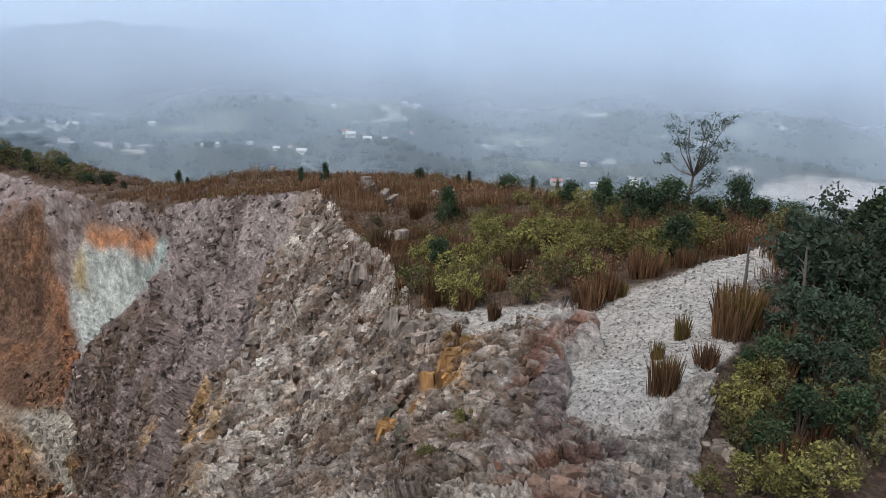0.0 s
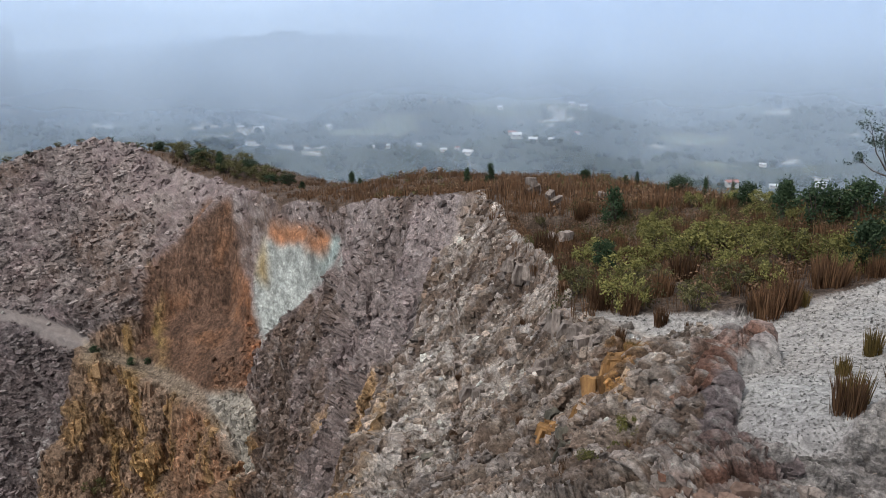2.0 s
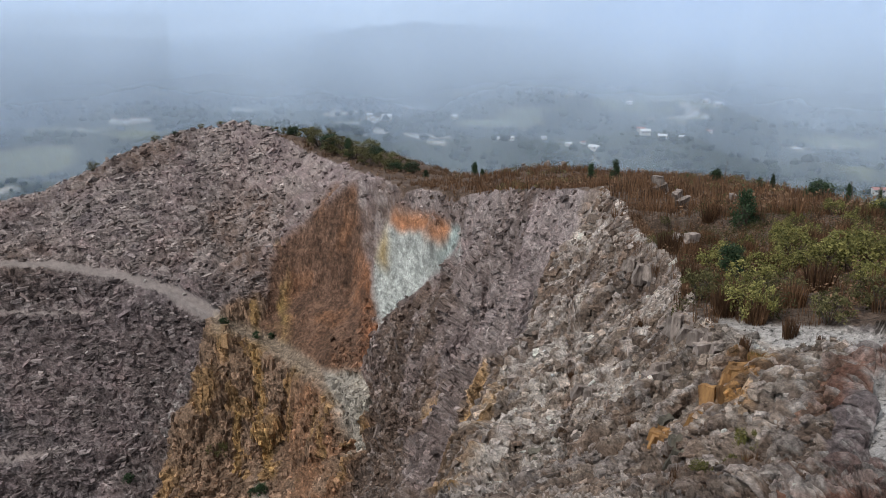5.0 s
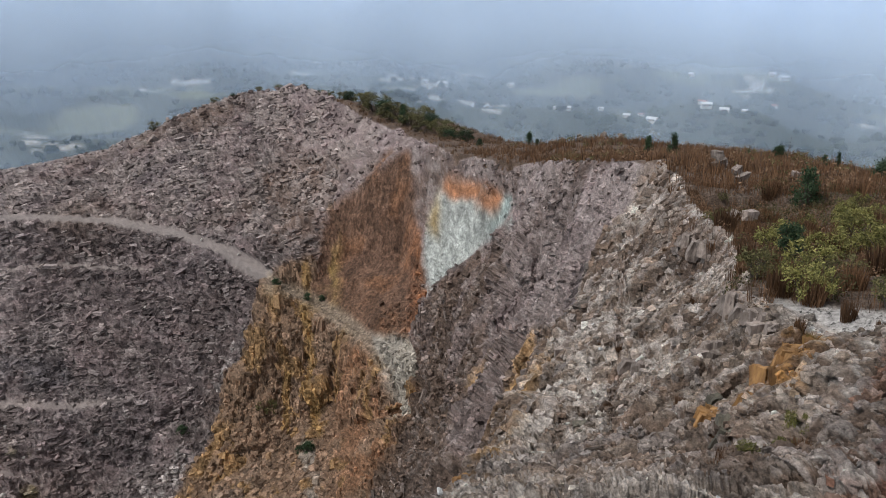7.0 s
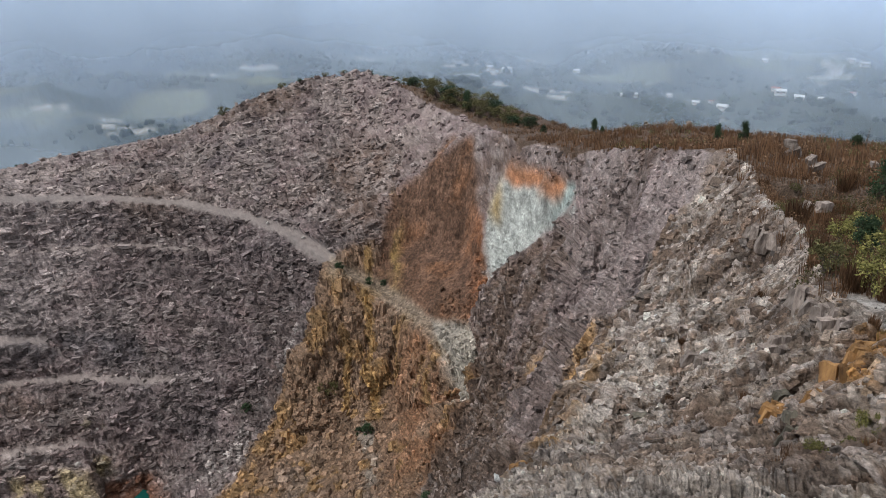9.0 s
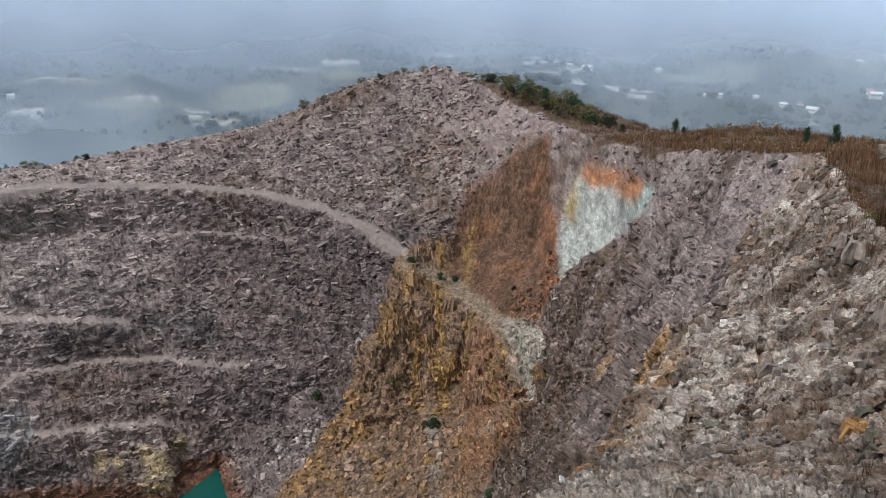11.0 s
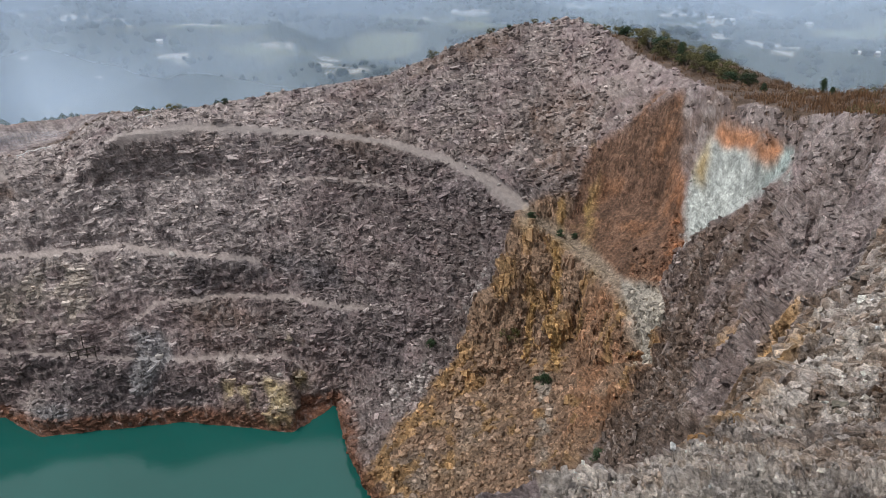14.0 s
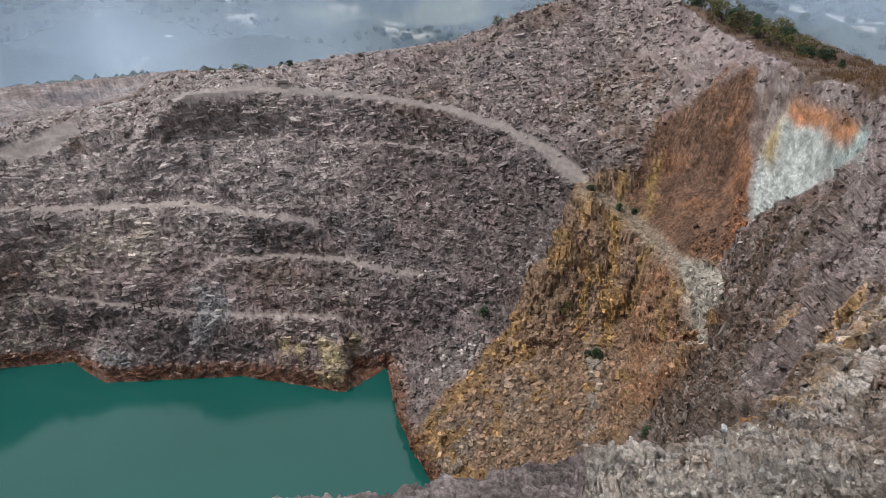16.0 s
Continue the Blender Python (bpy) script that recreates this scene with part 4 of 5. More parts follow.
LEAF_BLUE = plant_material("blue_green_leaf", (0.024, 0.042, 0.031), (0.074, 0.104, 0.070), 0.25, 0.25)
LEAF_FAR = plant_material("far_wood_leaf", (0.012, 0.022, 0.013), (0.04, 0.058, 0.028), 0.2, 0.2)
BARK = stone_material("grey_brown_bark", (0.07, 0.055, 0.045), (0.12, 0.10, 0.085))
DEAD_WOOD = stone_material("dead_grey_wood", (0.10, 0.085, 0.075), (0.16, 0.14, 0.125))


def blades(centres, heights, spreads, n, width, rng, plain=False):
    """Upright rush blades round each centre: triangles."""
    m = len(centres)
    c = np.repeat(centres, n, 0)
    h = np.repeat(heights, n) * rng.uniform(0.5, 1.08, m * n)
    sp = np.repeat(spreads, n)
    a, q = rng.uniform(0, 2 * np.pi, m * n), np.sqrt(rng.uniform(0, 1, m * n)) * sp
    foot = c + np.stack([np.cos(a) * q, np.sin(a) * q, np.full(m * n, -0.06)], 1)
    lean = rng.normal(0, 0.07, (m * n, 2)) + np.stack([np.cos(a), np.sin(a)], 1) * (q / np.maximum(sp, 1e-3) * 0.13)[:, None]
    tip = foot + np.stack([lean[:, 0] * h, lean[:, 1] * h, h], 1)
    t = rng.uniform(0, 2 * np.pi, m * n)
    w = np.stack([np.cos(t), np.sin(t), np.zeros(m * n)], 1) * (width * np.repeat(heights, n) * rng.uniform(0.6, 1.4, m * n))[:, None]
    mid = foot * 0.45 + tip * 0.55 - np.stack([lean[:, 0] * h, lean[:, 1] * h, 0 * h], 1) * 0.12
    if plain:
        return np.stack([foot - w, foot + w, tip], 1).reshape(-1, 3), np.arange(m * n * 3).reshape(-1, 3)
    v = np.stack([foot - w * 0.6, foot + w * 0.6, mid + w, tip, mid - w], 1).reshape(-1, 3)
    f = np.arange(m * n * 5).reshape(-1, 5)
    return v, f


def leaves(centres, size, rng, flat=0.0):
    """A diamond leaf at each centre."""
    n = len(centres)
    u = rng.normal(0, 1, (n, 3))
    u[:, 2] *= 1 - flat
    u /= np.linalg.norm(u, axis=1)[:, None]
    w = np.cross(u, rng.normal(0, 1, (n, 3)))
    w /= np.linalg.norm(w, axis=1)[:, None] + 1e-9
    s = (size * rng.uniform(0.6, 1.4, n))[:, None]
    v = np.stack([centres - u * s, centres + w * s * 0.45, centres + u * s, centres - w * s * 0.45], 1).reshape(-1, 3)
    return v, np.arange(n * 4).reshape(-1, 4)


def tube(points, radii, sides=6):
    """A tapered limb along points."""
    v, f = [], []
    pts = [Vector(p) for p in points]
    for k, p in enumerate(pts):
        d = (pts[min(k + 1, len(pts) - 1)] - pts[max(k - 1, 0)]).normalized()
        a = d.orthogonal().normalized()
        b = d.cross(a)
        for s in range(sides):
            q = p + (a * math.cos(2 * math.pi * s / sides) + b * math.sin(2 * math.pi * s / sides)) * radii[k]
            v.append(tuple(q))
    for k in range(len(pts) - 1):
        for s in range(sides):
            f.append((k * sides + s, k * sides + (s + 1) % sides, (k + 1) * sides + (s + 1) % sides, (k + 1) * sides + s))
    return np.array(v), np.array(f)


def joined(pieces):
    vs, fs, k = [], [], 0
    for v, f in pieces:
        vs.append(v)
        fs.append(f + k)
        k += len(v)
    return np.vstack(vs), np.vstack(fs)


def part(name, mesh, parent, label=""):
    ob = new(name, mesh)
    ob.parent = parent
    return tagged(ob, label) if label else ob


STORE = bpy.data.objects


def rush_tuft(rng, material, n=210, spread=0.30):
    v, f = blades(np.zeros((1, 3)), np.array([1.0]), np.array([spread]), n, 0.013, rng)
    v2, f2 = blades(np.zeros((1, 3)), np.array([0.55]), np.array([spread * 1.15]), n // 3, 0.016, rng)
    return raw_mesh("rush_tuft", *joined([(v, f), (v2, f2)]), material)


def bush_meshes(rng, material, clumps=26, per=46, leaf=0.055, tall=1.0, wide=0.62, pointed=0.0):
    """Stems and foliage of a shrub one metre high."""
    stems, cl = [], []
    for k in range(clumps):
        a, h = rng.uniform(0, 2 * np.pi), rng.uniform(0.16, 1.0) ** 0.8
        reach = wide * (1 - pointed * h) * (0.35 + 0.75 * np.sin(min(h * 2.6, 2.9))) * rng.uniform(0.35, 1.0)
        c = np.array([np.cos(a) * reach, np.sin(a) * reach, h * tall * 0.92])
        cl.append(c)
        if k % 2 == 0:
            stems.append(tube([(0.03 * np.cos(a), 0.03 * np.sin(a), -0.08), (c[0] * 0.45, c[1] * 0.45, c[2] * 0.5), tuple(c)], [0.022, 0.014, 0.005], 5))
    cen = np.repeat(np.array(cl), per, 0)
    rad = np.repeat(rng.uniform(0.09, 0.19, clumps), per)[:, None]
    off = rng.normal(0, 1, cen.shape)
    off *= rad / (np.linalg.norm(off, axis=1)[:, None]) * rng.uniform(0.2, 1.15, (len(cen), 1))
    off[:, 2] *= 1.15
    return raw_mesh("woody_base", *joined(stems), BARK), raw_mesh("foliage", *leaves(cen + off, leaf, rng), material)


def shrub(name, meshes, label, group, b, r, height, turn, wide=1.0, sink=0.04, category="shrub", z=None):
    x, y = map(float, place(b, r))
    ob = new(name)
    ob.empty_display_size = 0.2
    ob.matrix_world = Matrix.LocRotScale((x, y, (ground_z(x, y) if z is None else z) - sink), Euler((0, 0, turn)), (height * wide, height * wide, height))
    part("woody_base", meshes[0], ob)
    part("foliage", meshes[1], ob)
    return tagged(ob, label, category, group)


def single(name, mesh, label, group, b, r, height, turn, wide=1.0, category="rush", sink=0.03):
    x, y = map(float, place(b, r))
    ob = new(name, mesh)
    ob.matrix_world = Matrix.LocRotScale((x, y, ground_z(x, y) - sink), Euler((0, 0, turn)), (height * wide, height * wide, height))
    return tagged(ob, label, category, group)


rushes = [rush_tuft(np.random.default_rng(k), RUSH) for k in range(4)]
rushes_olive = [rush_tuft(np.random.default_rng(10 + k), RUSH_OLIVE) for k in range(3)]
bush_yellow = [bush_meshes(np.random.default_rng(20 + k), LEAF_YELLOW, 32, 42, 0.043) for k in range(3)]
bush_olive = [bush_meshes(np.random.default_rng(30 + k), LEAF_OLIVE, 32, 42, 0.043) for k in range(3)]
bush_dark = [bush_meshes(np.random.default_rng(40 + k), LEAF_DARK, 42, 42, 0.036, pointed=0.55, wide=0.5) for k in range(3)]
bush_blue = [bush_meshes(np.random.default_rng(50 + k), LEAF_BLUE, 46, 52, 0.04, wide=0.75) for k in range(3)]
conifer = [bush_meshes(np.random.default_rng(60 + k), LEAF_DARK, 46, 42, 0.032, wide=0.42, pointed=0.85) for k in range(3)]

# rushes that stand alone on the gravel
for k, (b, r, h, w, kind) in enumerate([(-17.2, 16.2, 0.95, 1.0, 0), (-17.5, 16.5, 0.9, 0.9, 1), (-16.6, 18.7, 0.55, 0.9, 1), (-18.2, 20.3, 0.82, 0.75, 1), (-20.1, 18.2, 0.72, 1.1, 0), (-21.4, 20.1, 1.15, 1.2, 0), (-22.0, 20.6, 1.25, 1.1, 1), (-22.6, 20.9, 1.1, 1.2, 0), (-21.3, 21.4, 1.2, 1.0, 0),
                                      (-4.1, 24.6, 0.75, 0.9, 0), (-7.8, 23.1, 0.65, 1.0, 0), (-6.1, 23.9, 0.4, 0.8, 0), (-11.4, 24.4, 1.1, 1.1, 0), (-10.8, 24.5, 0.9, 1.2, 0), (-13.6, 25.4, 0.6, 0.8, 1), (-12.4, 25.2, 1.1, 1.2, 0), (-1.2, 23.6, 0.55, 0.8, 0), (-2.0, 23.3, 0.6, 0.8, 1)]):
    single("rush_tuft", (rushes_olive if kind else rushes)[k % 3], "olive-brown upright rush tuft on pale gravel" if kind else "rusty brown upright rush tuft on pale gravel", "rushes on the gravel", b, r, h, k * 1.3, w)

# rushes and shrubs at the front of the heath, one by one
rng = np.random.default_rng(3)
front = []
while len(front) < 210:
    b, r = rng.uniform(-30, 10), rng.uniform(24, 62)
    x, y = map(float, place(b, r))
    if inside(plateau_poly, np.array([x]), np.array([y]))[0] and not (b < -22 and r < 27):
        front.append((b, r))
for k, (b, r) in enumerate(front):
    t = rng.uniform()
    shade = fbm(np.array([place(b, r)[0]]), np.array([place(b, r)[1]]), np.array([0.0]), 14.0, 2)[0]
    if t < 0.52 or (b > 1.5 and t < 0.86):
        single("rush_tuft", rushes[k % 4], "rusty brown rush tuft in the heath", "rushes of the heath", b, r, rng.uniform(0.8, 1.35), k, rng.uniform(0.9, 1.4))
    elif shade > -0.05 and -20 < b < 2:
        shrub("shrub", bush_yellow[k % 3], "yellow-green leafy shrub among brown rushes", "leafy shrubs of the heath", b, r, rng.uniform(0.8, 1.5), k, rng.uniform(0.9, 1.3))
    else:
        shrub("shrub", bush_olive[k % 3], "olive-green leafy shrub among brown rushes", "leafy shrubs of the heath", b, r, rng.uniform(0.7, 1.4), k, rng.uniform(0.9, 1.3))
for k, (b, r, h, w) in enumerate([(-7.1, 36.6, 1.7, 1.3), (-6.0, 37.5, 1.5, 1.2), (-8.3, 37.5, 1.6, 1.2), (-12.5, 32.6, 1.5, 1.1), (-13.2, 33.2, 1.3, 1.1), (-15.8, 29.2, 0.8, 0.9), (0.1, 28.7, 0.9, 0.9), (-11, 27.3, 1.0, 1.0), (-3.7, 42.1, 1.4, 1.2), (-8.9, 31.5, 1.1, 1.0), (-1.0, 30.5, 0.9, 1.0), (-2.2, 35.0, 1.1, 1.1)]):
    shrub("shrub", bush_yellow[k % 3], "bright yellow-green leafy shrub among brown rushes", "leafy shrubs of the heath", b, r, h, k * 2.1, w)

# dark shrubs and small conifers on the heath and its skyline
for k, (b, r, h, w) in enumerate([(-0.2, 59, 3.2, 0.95), (0.3, 33.8, 1.75, 0.95), (-11.7, 46.9, 2.9, 0.9), (-13.8, 41.8, 2.5, 1.1), (-16.4, 42, 2.2, 1.3), (-15.2, 43, 1.7, 1.3), (-20.8, 43, 2.4, 0.9), (-17.2, 29.6, 1.9, 1.1), (-18.9, 40, 1.8, 1.4), (-24.3, 40, 1.7, 1.2), (-22.4, 41, 1.4, 1.3), (-9.3, 58, 2.0, 1.3), (-4.8, 84, 2.2, 1.8)]):
    shrub("small_tree", bush_dark[k % 3] if h < 2.9 else conifer[k % 3], "dark green dense small tree above the heath", "dark small trees of the heath", b, r, h, k * 1.7, w, category="tree")
for k, (b, r, h, w) in enumerate([(8.8, 118, 3.4, 0.8), (10.5, 120, 2.9, 0.8), (1.9, 104, 2.0, 1.5), (-1.0, 100, 1.5, 1.0), (-1.8, 98, 2.0, 0.55), (-6.5, 70, 2.2, 0.4), (-8.3, 66, 2.0, 0.45), (3.8, 110, 1.3, 1.1), (19.0, 150, 3.0, 0.8), (28.2, 196, 5.4, 0.8), (22.6, 168, 2.0, 1.3), (18.4, 146, 1.6, 1.0)]):
    shrub("conifer", conifer[k % 3], "dark narrow young conifer on the ridge top", "conifers on the ridge", b, r, h, k * 1.1, w, category="tree")
for k, (b, r, h, w) in enumerate([(23.6, 178, 3.0, 1.7), (24.6, 185, 3.2, 1.8), (25.4, 190, 3.6, 1.6), (26.2, 196, 3.8, 1.6), (27.1, 200, 4.2, 1.5), (28.9, 205, 4.4, 1.7), (29.6, 210, 4.6, 1.6), (30.3, 214, 5.0, 1.3), (31.0, 220, 3.2, 1.6), (32.0, 226, 3.4, 1.7), (32.8, 230, 3.0, 1.8), (27.8, 196, 3.0, 1.8), (24.9, 180, 2.4, 2.0), (26.7, 190, 2.6, 2.0), (34.0, 236, 2.2, 1.8), (35.2, 241, 1.8, 1.6), (37.0, 242, 1.6, 1.5), (38.4, 244, 1.4, 1.4), (40.2, 246, 1.4, 1.4), (41.5, 246, 1.8, 1.3), (45.6, 247, 2.6, 1.2), (60.5, 240, 2.0, 1.5), (64.0, 236, 2.2, 1.5), (66.0, 236, 1.6, 1.6)]):
    shrub("ridge_shrub", (bush_dark if k % 3 == 0 else bush_olive)[k % 3], "rounded green shrub along the pit's far rim", "shrubs on the far rim", b, r, h, k * 0.9, w)

# bushes beside the path
for k, (b, r, h, w, kind) in enumerate([(-26.6, 24.2, 2.5, 1.0, "b"), (-28.6, 25.5, 2.6, 1.0, "b"), (-25.2, 21.6, 1.5, 1.0, "b"), (-27.5, 21.5, 1.8, 1.0, "b"), (-30.5, 24.0, 2.4, 1.0, "b"), (-28.2, 34, 2.9, 1.0, "b"), (-30.0, 33, 3.5, 0.9, "d"), (-26.4, 35, 1.6, 1.2, "b"), (-31.6, 30, 3.0, 1.0, "d"),
                                        (-24.0, 17.6, 1.1, 1.0, "y"), (-22.6, 16.6, 0.95, 1.0, "y"), (-23.6, 15.6, 1.0, 0.9, "o"), (-25.6, 17.2, 1.0, 1.0, "o"), (-27.6, 15.4, 0.8, 1.0, "y"), (-28.6, 17.6, 1.1, 1.0, "o"), (-30.6, 19.6, 1.3, 1.0, "o"), (-21.4, 14.2, 0.5, 1.0, "y"), (-24.8, 14.4, 0.9, 1.0, "y"), (-26.2, 14.1, 0.8, 1.1, "y"), (-29.6, 15.6, 0.8, 1.1, "o"), (-26.2, 19.2, 1.2, 1.0, "d"), (-29.4, 21.0, 1.5, 1.0, "d"), (-31.4, 17.0, 0.9, 1.2, "o"), (-22.9, 18.6, 0.8, 1.0, "d"), (-25.0, 15.6, 1.1, 1.1, "d"), (-27.0, 16.6, 1.3, 1.1, "d"), (-29.0, 14.6, 1.0, 1.2, "y"), (-24.6, 18.8, 1.3, 1.1, "d"), (-23.4, 17.0, 0.9, 1.1, "y"), (-30.2, 17.2, 1.4, 1.1, "d"), (-27.8, 18.8, 1.4, 1.1, "b")]):
    kinds = {"b": (bush_blue, "blue-green fine-leaved bush beside the gravel path"), "d": (bush_dark, "dark green bush beside the gravel path"), "y": (bush_yellow, "yellow-green leafy shrub beside the rock edge"), "o": (bush_olive, "olive-green leafy shrub beside the rock edge")}[kind]
    shrub("bush", kinds[0][k % 3], kinds[1], "bushes beside the path", b, r, h, k * 1.9, w)
for k in range(12):
    b, r = rng.uniform(-32, -24.5), rng.uniform(14.5, 25)
    single("rush_tuft", rushes[k % 4], "rusty brown rush tuft between bushes", "rushes of the heath", b, r, rng.uniform(0.7, 1.2), k, rng.uniform(0.9, 1.3))

# small growth on the rock
for k, (b, r, h, w, kind) in enumerate([(-1.6, 16.4, 0.55, 1.0, "y"), (-2.6, 16.2, 0.7, 0.8, "r"), (-3.6, 15.6, 0.75, 0.9, "r"), (1.1, 14.6, 0.35, 1.1, "y"), (-2.1, 17.1, 0.6, 0.8, "y"), (3.5, 18.9, 0.4, 1.0, "r"), (-0.6, 15.4, 0.4, 1.0, "r"), (2.4, 14.8, 0.5, 1.0, "r"), (6.3, 22.0, 0.45, 1.0, "r"), (9.5, 24, 0.5, 1.0, "r"), (39.3, 147, 3.6, 0.9, "g"), (36.2, 136, 2.6, 1.3, "d"), (36.9, 137, 2.0, 1.3, "d"), (31.2, 94.8, 2.0, 1.6, "d"), (30.2, 94, 1.6, 1.6, "d"), (24.7, 13.4, 0.3, 1.2, "g"), (45.9, 154.2, 2.6, 1.4, "d"), (38.0, 166.6, 2.0, 1.5, "d"), (34.6, 160.4, 1.6, 1.4, "d"), (35.7, 161.8, 1.6, 1.6, "d")]):
    if kind == "r":
        single("rush_tuft", rushes[k % 4], "small dark rush tuft rooted in broken rock", "growth on the rock", b, r, h, k, w)
    else:
        shrub("shrub", {"y": bush_yellow, "d": bush_dark, "g": bush_olive}[kind][k % 3], {"y": "small yellow-green shrub rooted in broken rock", "d": "small dark shrub rooted on the pit wall", "g": "small green shrub rooted on the pit wall"}[kind], "growth on the rock", b, r, h, k, w)
made = 0
while made < 60:
    b, r = rng.uniform(2, 24), rng.uniform(14, 70)
    x, y = map(float, place(b, r))
    if r < np.interp(b, [2, 6, 12, 18, 24], [30, 60, 70, 46, 24]) and not inside(plateau_poly, np.array([x]), np.array([y]))[0]:
        single("rush_tuft", rushes[made % 4], "small dark rush tuft rooted in broken rock", "growth on the rock", b, r, rng.uniform(0.2, 0.5), made, rng.uniform(0.9, 1.5))
        made += 1


# ---- the lone tree and dead poles ----
def lone_tree(b, r, height):
    rg = np.random.default_rng(5)
    x, y = map(float, place(b, r))
    ob = new("tree")
    ob.matrix_world = Matrix.LocRotScale((x, y, ground_z(x, y) - 0.1), None, (1, 1, 1))
    trunk_top = Vector((0.12, 0, 0.42 * height))
    limbs = [tube([(0, 0, 0), (-0.03, 0, 0.2 * height), tuple(trunk_top)], [0.10, 0.085, 0.06], 8)]
    ends = []
    for dx, dy, top in [(-1.35, 0.2, 0.60), (-0.75, -0.5, 0.82), (-0.25, 0.4, 0.97), (0.45, -0.3, 0.98), (1.05, 0.3, 1.05), (1.75, 0.1, 1.04), (1.5, -0.4, 0.86), (0.8, 0.5, 0.72), (1.3, 0.0, 0.50), (-0.9, 0.5, 0.93), (0.2, -0.6, 0.80), (1.2, 0.4, 0.36)]:
        start = trunk_top if top > 0.55 else Vector((0.03, 0, 0.22 * height))
        end = Vector((dx, dy, top * height))
        mid = start.lerp(end, 0.5) + Vector((rg.normal(0, 0.12), rg.normal(0, 0.12), -0.12))
        limbs.append(tube([tuple(start), tuple(mid), tuple(end)], [0.05, 0.03, 0.009], 5))
        for q in range(5):
            e = mid.lerp(end, rg.uniform(0.35, 1.1)) + Vector(rg.normal(0, 0.20, 3))
            ends.append(e)
            limbs.append(tube([tuple(mid.lerp(end, 0.6)), tuple(e)], [0.014, 0.005], 4))
    part("trunk", raw_mesh("trunk", *joined(limbs), BARK), ob)
    cen = np.repeat(np.array([tuple(e) for e in ends]), 30, 0)
    cen = cen + rg.normal(0, 1, cen.shape) * np.array((0.17, 0.17, 0.09))
    part("crown", raw_mesh("crown", *leaves(cen, 0.07, rg), LEAF_BLUE), ob)
    return tagged(ob, "slender tree with a sparse spreading grey-green crown", "tree")


lone_tree(-17.6, 43.2, 4.9)


def dead_pole(b, r, height, k):
    rg = np.random.default_rng(90 + k)
    x, y = map(float, place(b, r))
    pieces = [tube([(0, 0, -0.2), (0.02, 0, height * 0.5), (rg.normal(0, 0.08), 0, height)], [0.07, 0.05, 0.02], 6)]
    for q in range(7):
        h = height * rg.uniform(0.4, 0.95)
        pieces.append(tube([(0, 0, h), (rg.normal(0, 0.22), rg.normal(0, 0.22), h + rg.uniform(0.05, 0.25))], [0.02, 0.006], 4))
    ob = new("dead_tree", raw_mesh("dead_tree", *joined(pieces), DEAD_WOOD))
    ob.matrix_world = Matrix.Translation((x, y, ground_z(x, y)))
    return tagged(ob, "bare dead pole of a small tree", "dead tree", "dead trees on the ridge")


for k, (b, r, h) in enumerate([(1.3, 104, 3.0), (-1.4, 96, 1.6), (-6.7, 72, 2.4), (-8.2, 64, 2.2), (3.0, 100, 1.4), (-22.0, 24.5, 1.8), (-25.8, 22.5, 2.4)]):
    dead_pole(b, r, h, k)

# ---- heath that nobody could count ----
def scatter(n, lo, hi, b0, b1, rg, test):
    out = []
    while len(out) < n:
        b, r = rg.uniform(b0, b1, 4000), np.sqrt(rg.uniform(lo * lo, hi * hi, 4000))
        x, y = place(b, r)
        ok = test(x, y, b, r)
        out += [(float(p), float(q)) for p, q in zip(x[ok], y[ok])]
    out = out[:n]
    return np.array([(x, y, ground_z(x, y)) for x, y in out])


def on_heath(x, y, b, r):
    return inside(plateau_poly, x + 0.6, y) & ~((b < -21) & (r < 26)) & (vnoise(x / 2.5, y / 2.5, x * 0) > -0.72)


for name, n, lo, hi, b0, b1, per, tall, spread, width, mat, label in [
        ("heath_rushes", 1300, 25, 64, -33, 12, 36, 0.68, 0.36, 0.016, RUSH, "dense rusty brown rushes covering the plateau"),
        ("far_heath_rushes", 3000, 60, 150, -16, 26, 22, 1.25, 0.55, 0.03, RUSH, "brown rushes covering the ridge"),
        ("far_heath_scrub", 1600, 60, 235, -16, 33, 20, 1.2, 0.8, 0.06, HEATH, "brown low scrub covering the ridge")]:
    c = scatter(n, lo, hi, b0, b1, RNG, on_heath)
    v, f = blades(c, tall * RNG.uniform(0.5, 1.25, n), spread * RNG.uniform(0.7, 1.5, n), per, width, RNG, lo >= 60)
    tagged(new(name, raw_mesh(name, v, f, mat)), label, "heath", kind="stuff")


def leafy_stuff(name, c, tall, wide, per, leaf, mat, label, category="heath"):
    n = len(c)
    cen = np.repeat(c, per, 0)
    k = np.repeat(RNG.uniform(0.6, 1.35, n), per)[:, None]
    off = RNG.normal(0, 1, cen.shape)
    off = off / np.linalg.norm(off, axis=1)[:, None] * RNG.uniform(0.35, 1.0, (len(cen), 1))
    off = off * np.array((wide, wide, tall * 0.5)) + np.array((0, 0, tall * 0.5))
    v, f = leaves(cen + off * k, leaf, RNG)
    return tagged(new(name, raw_mesh(name, v, f, mat)), label, category, kind="stuff")


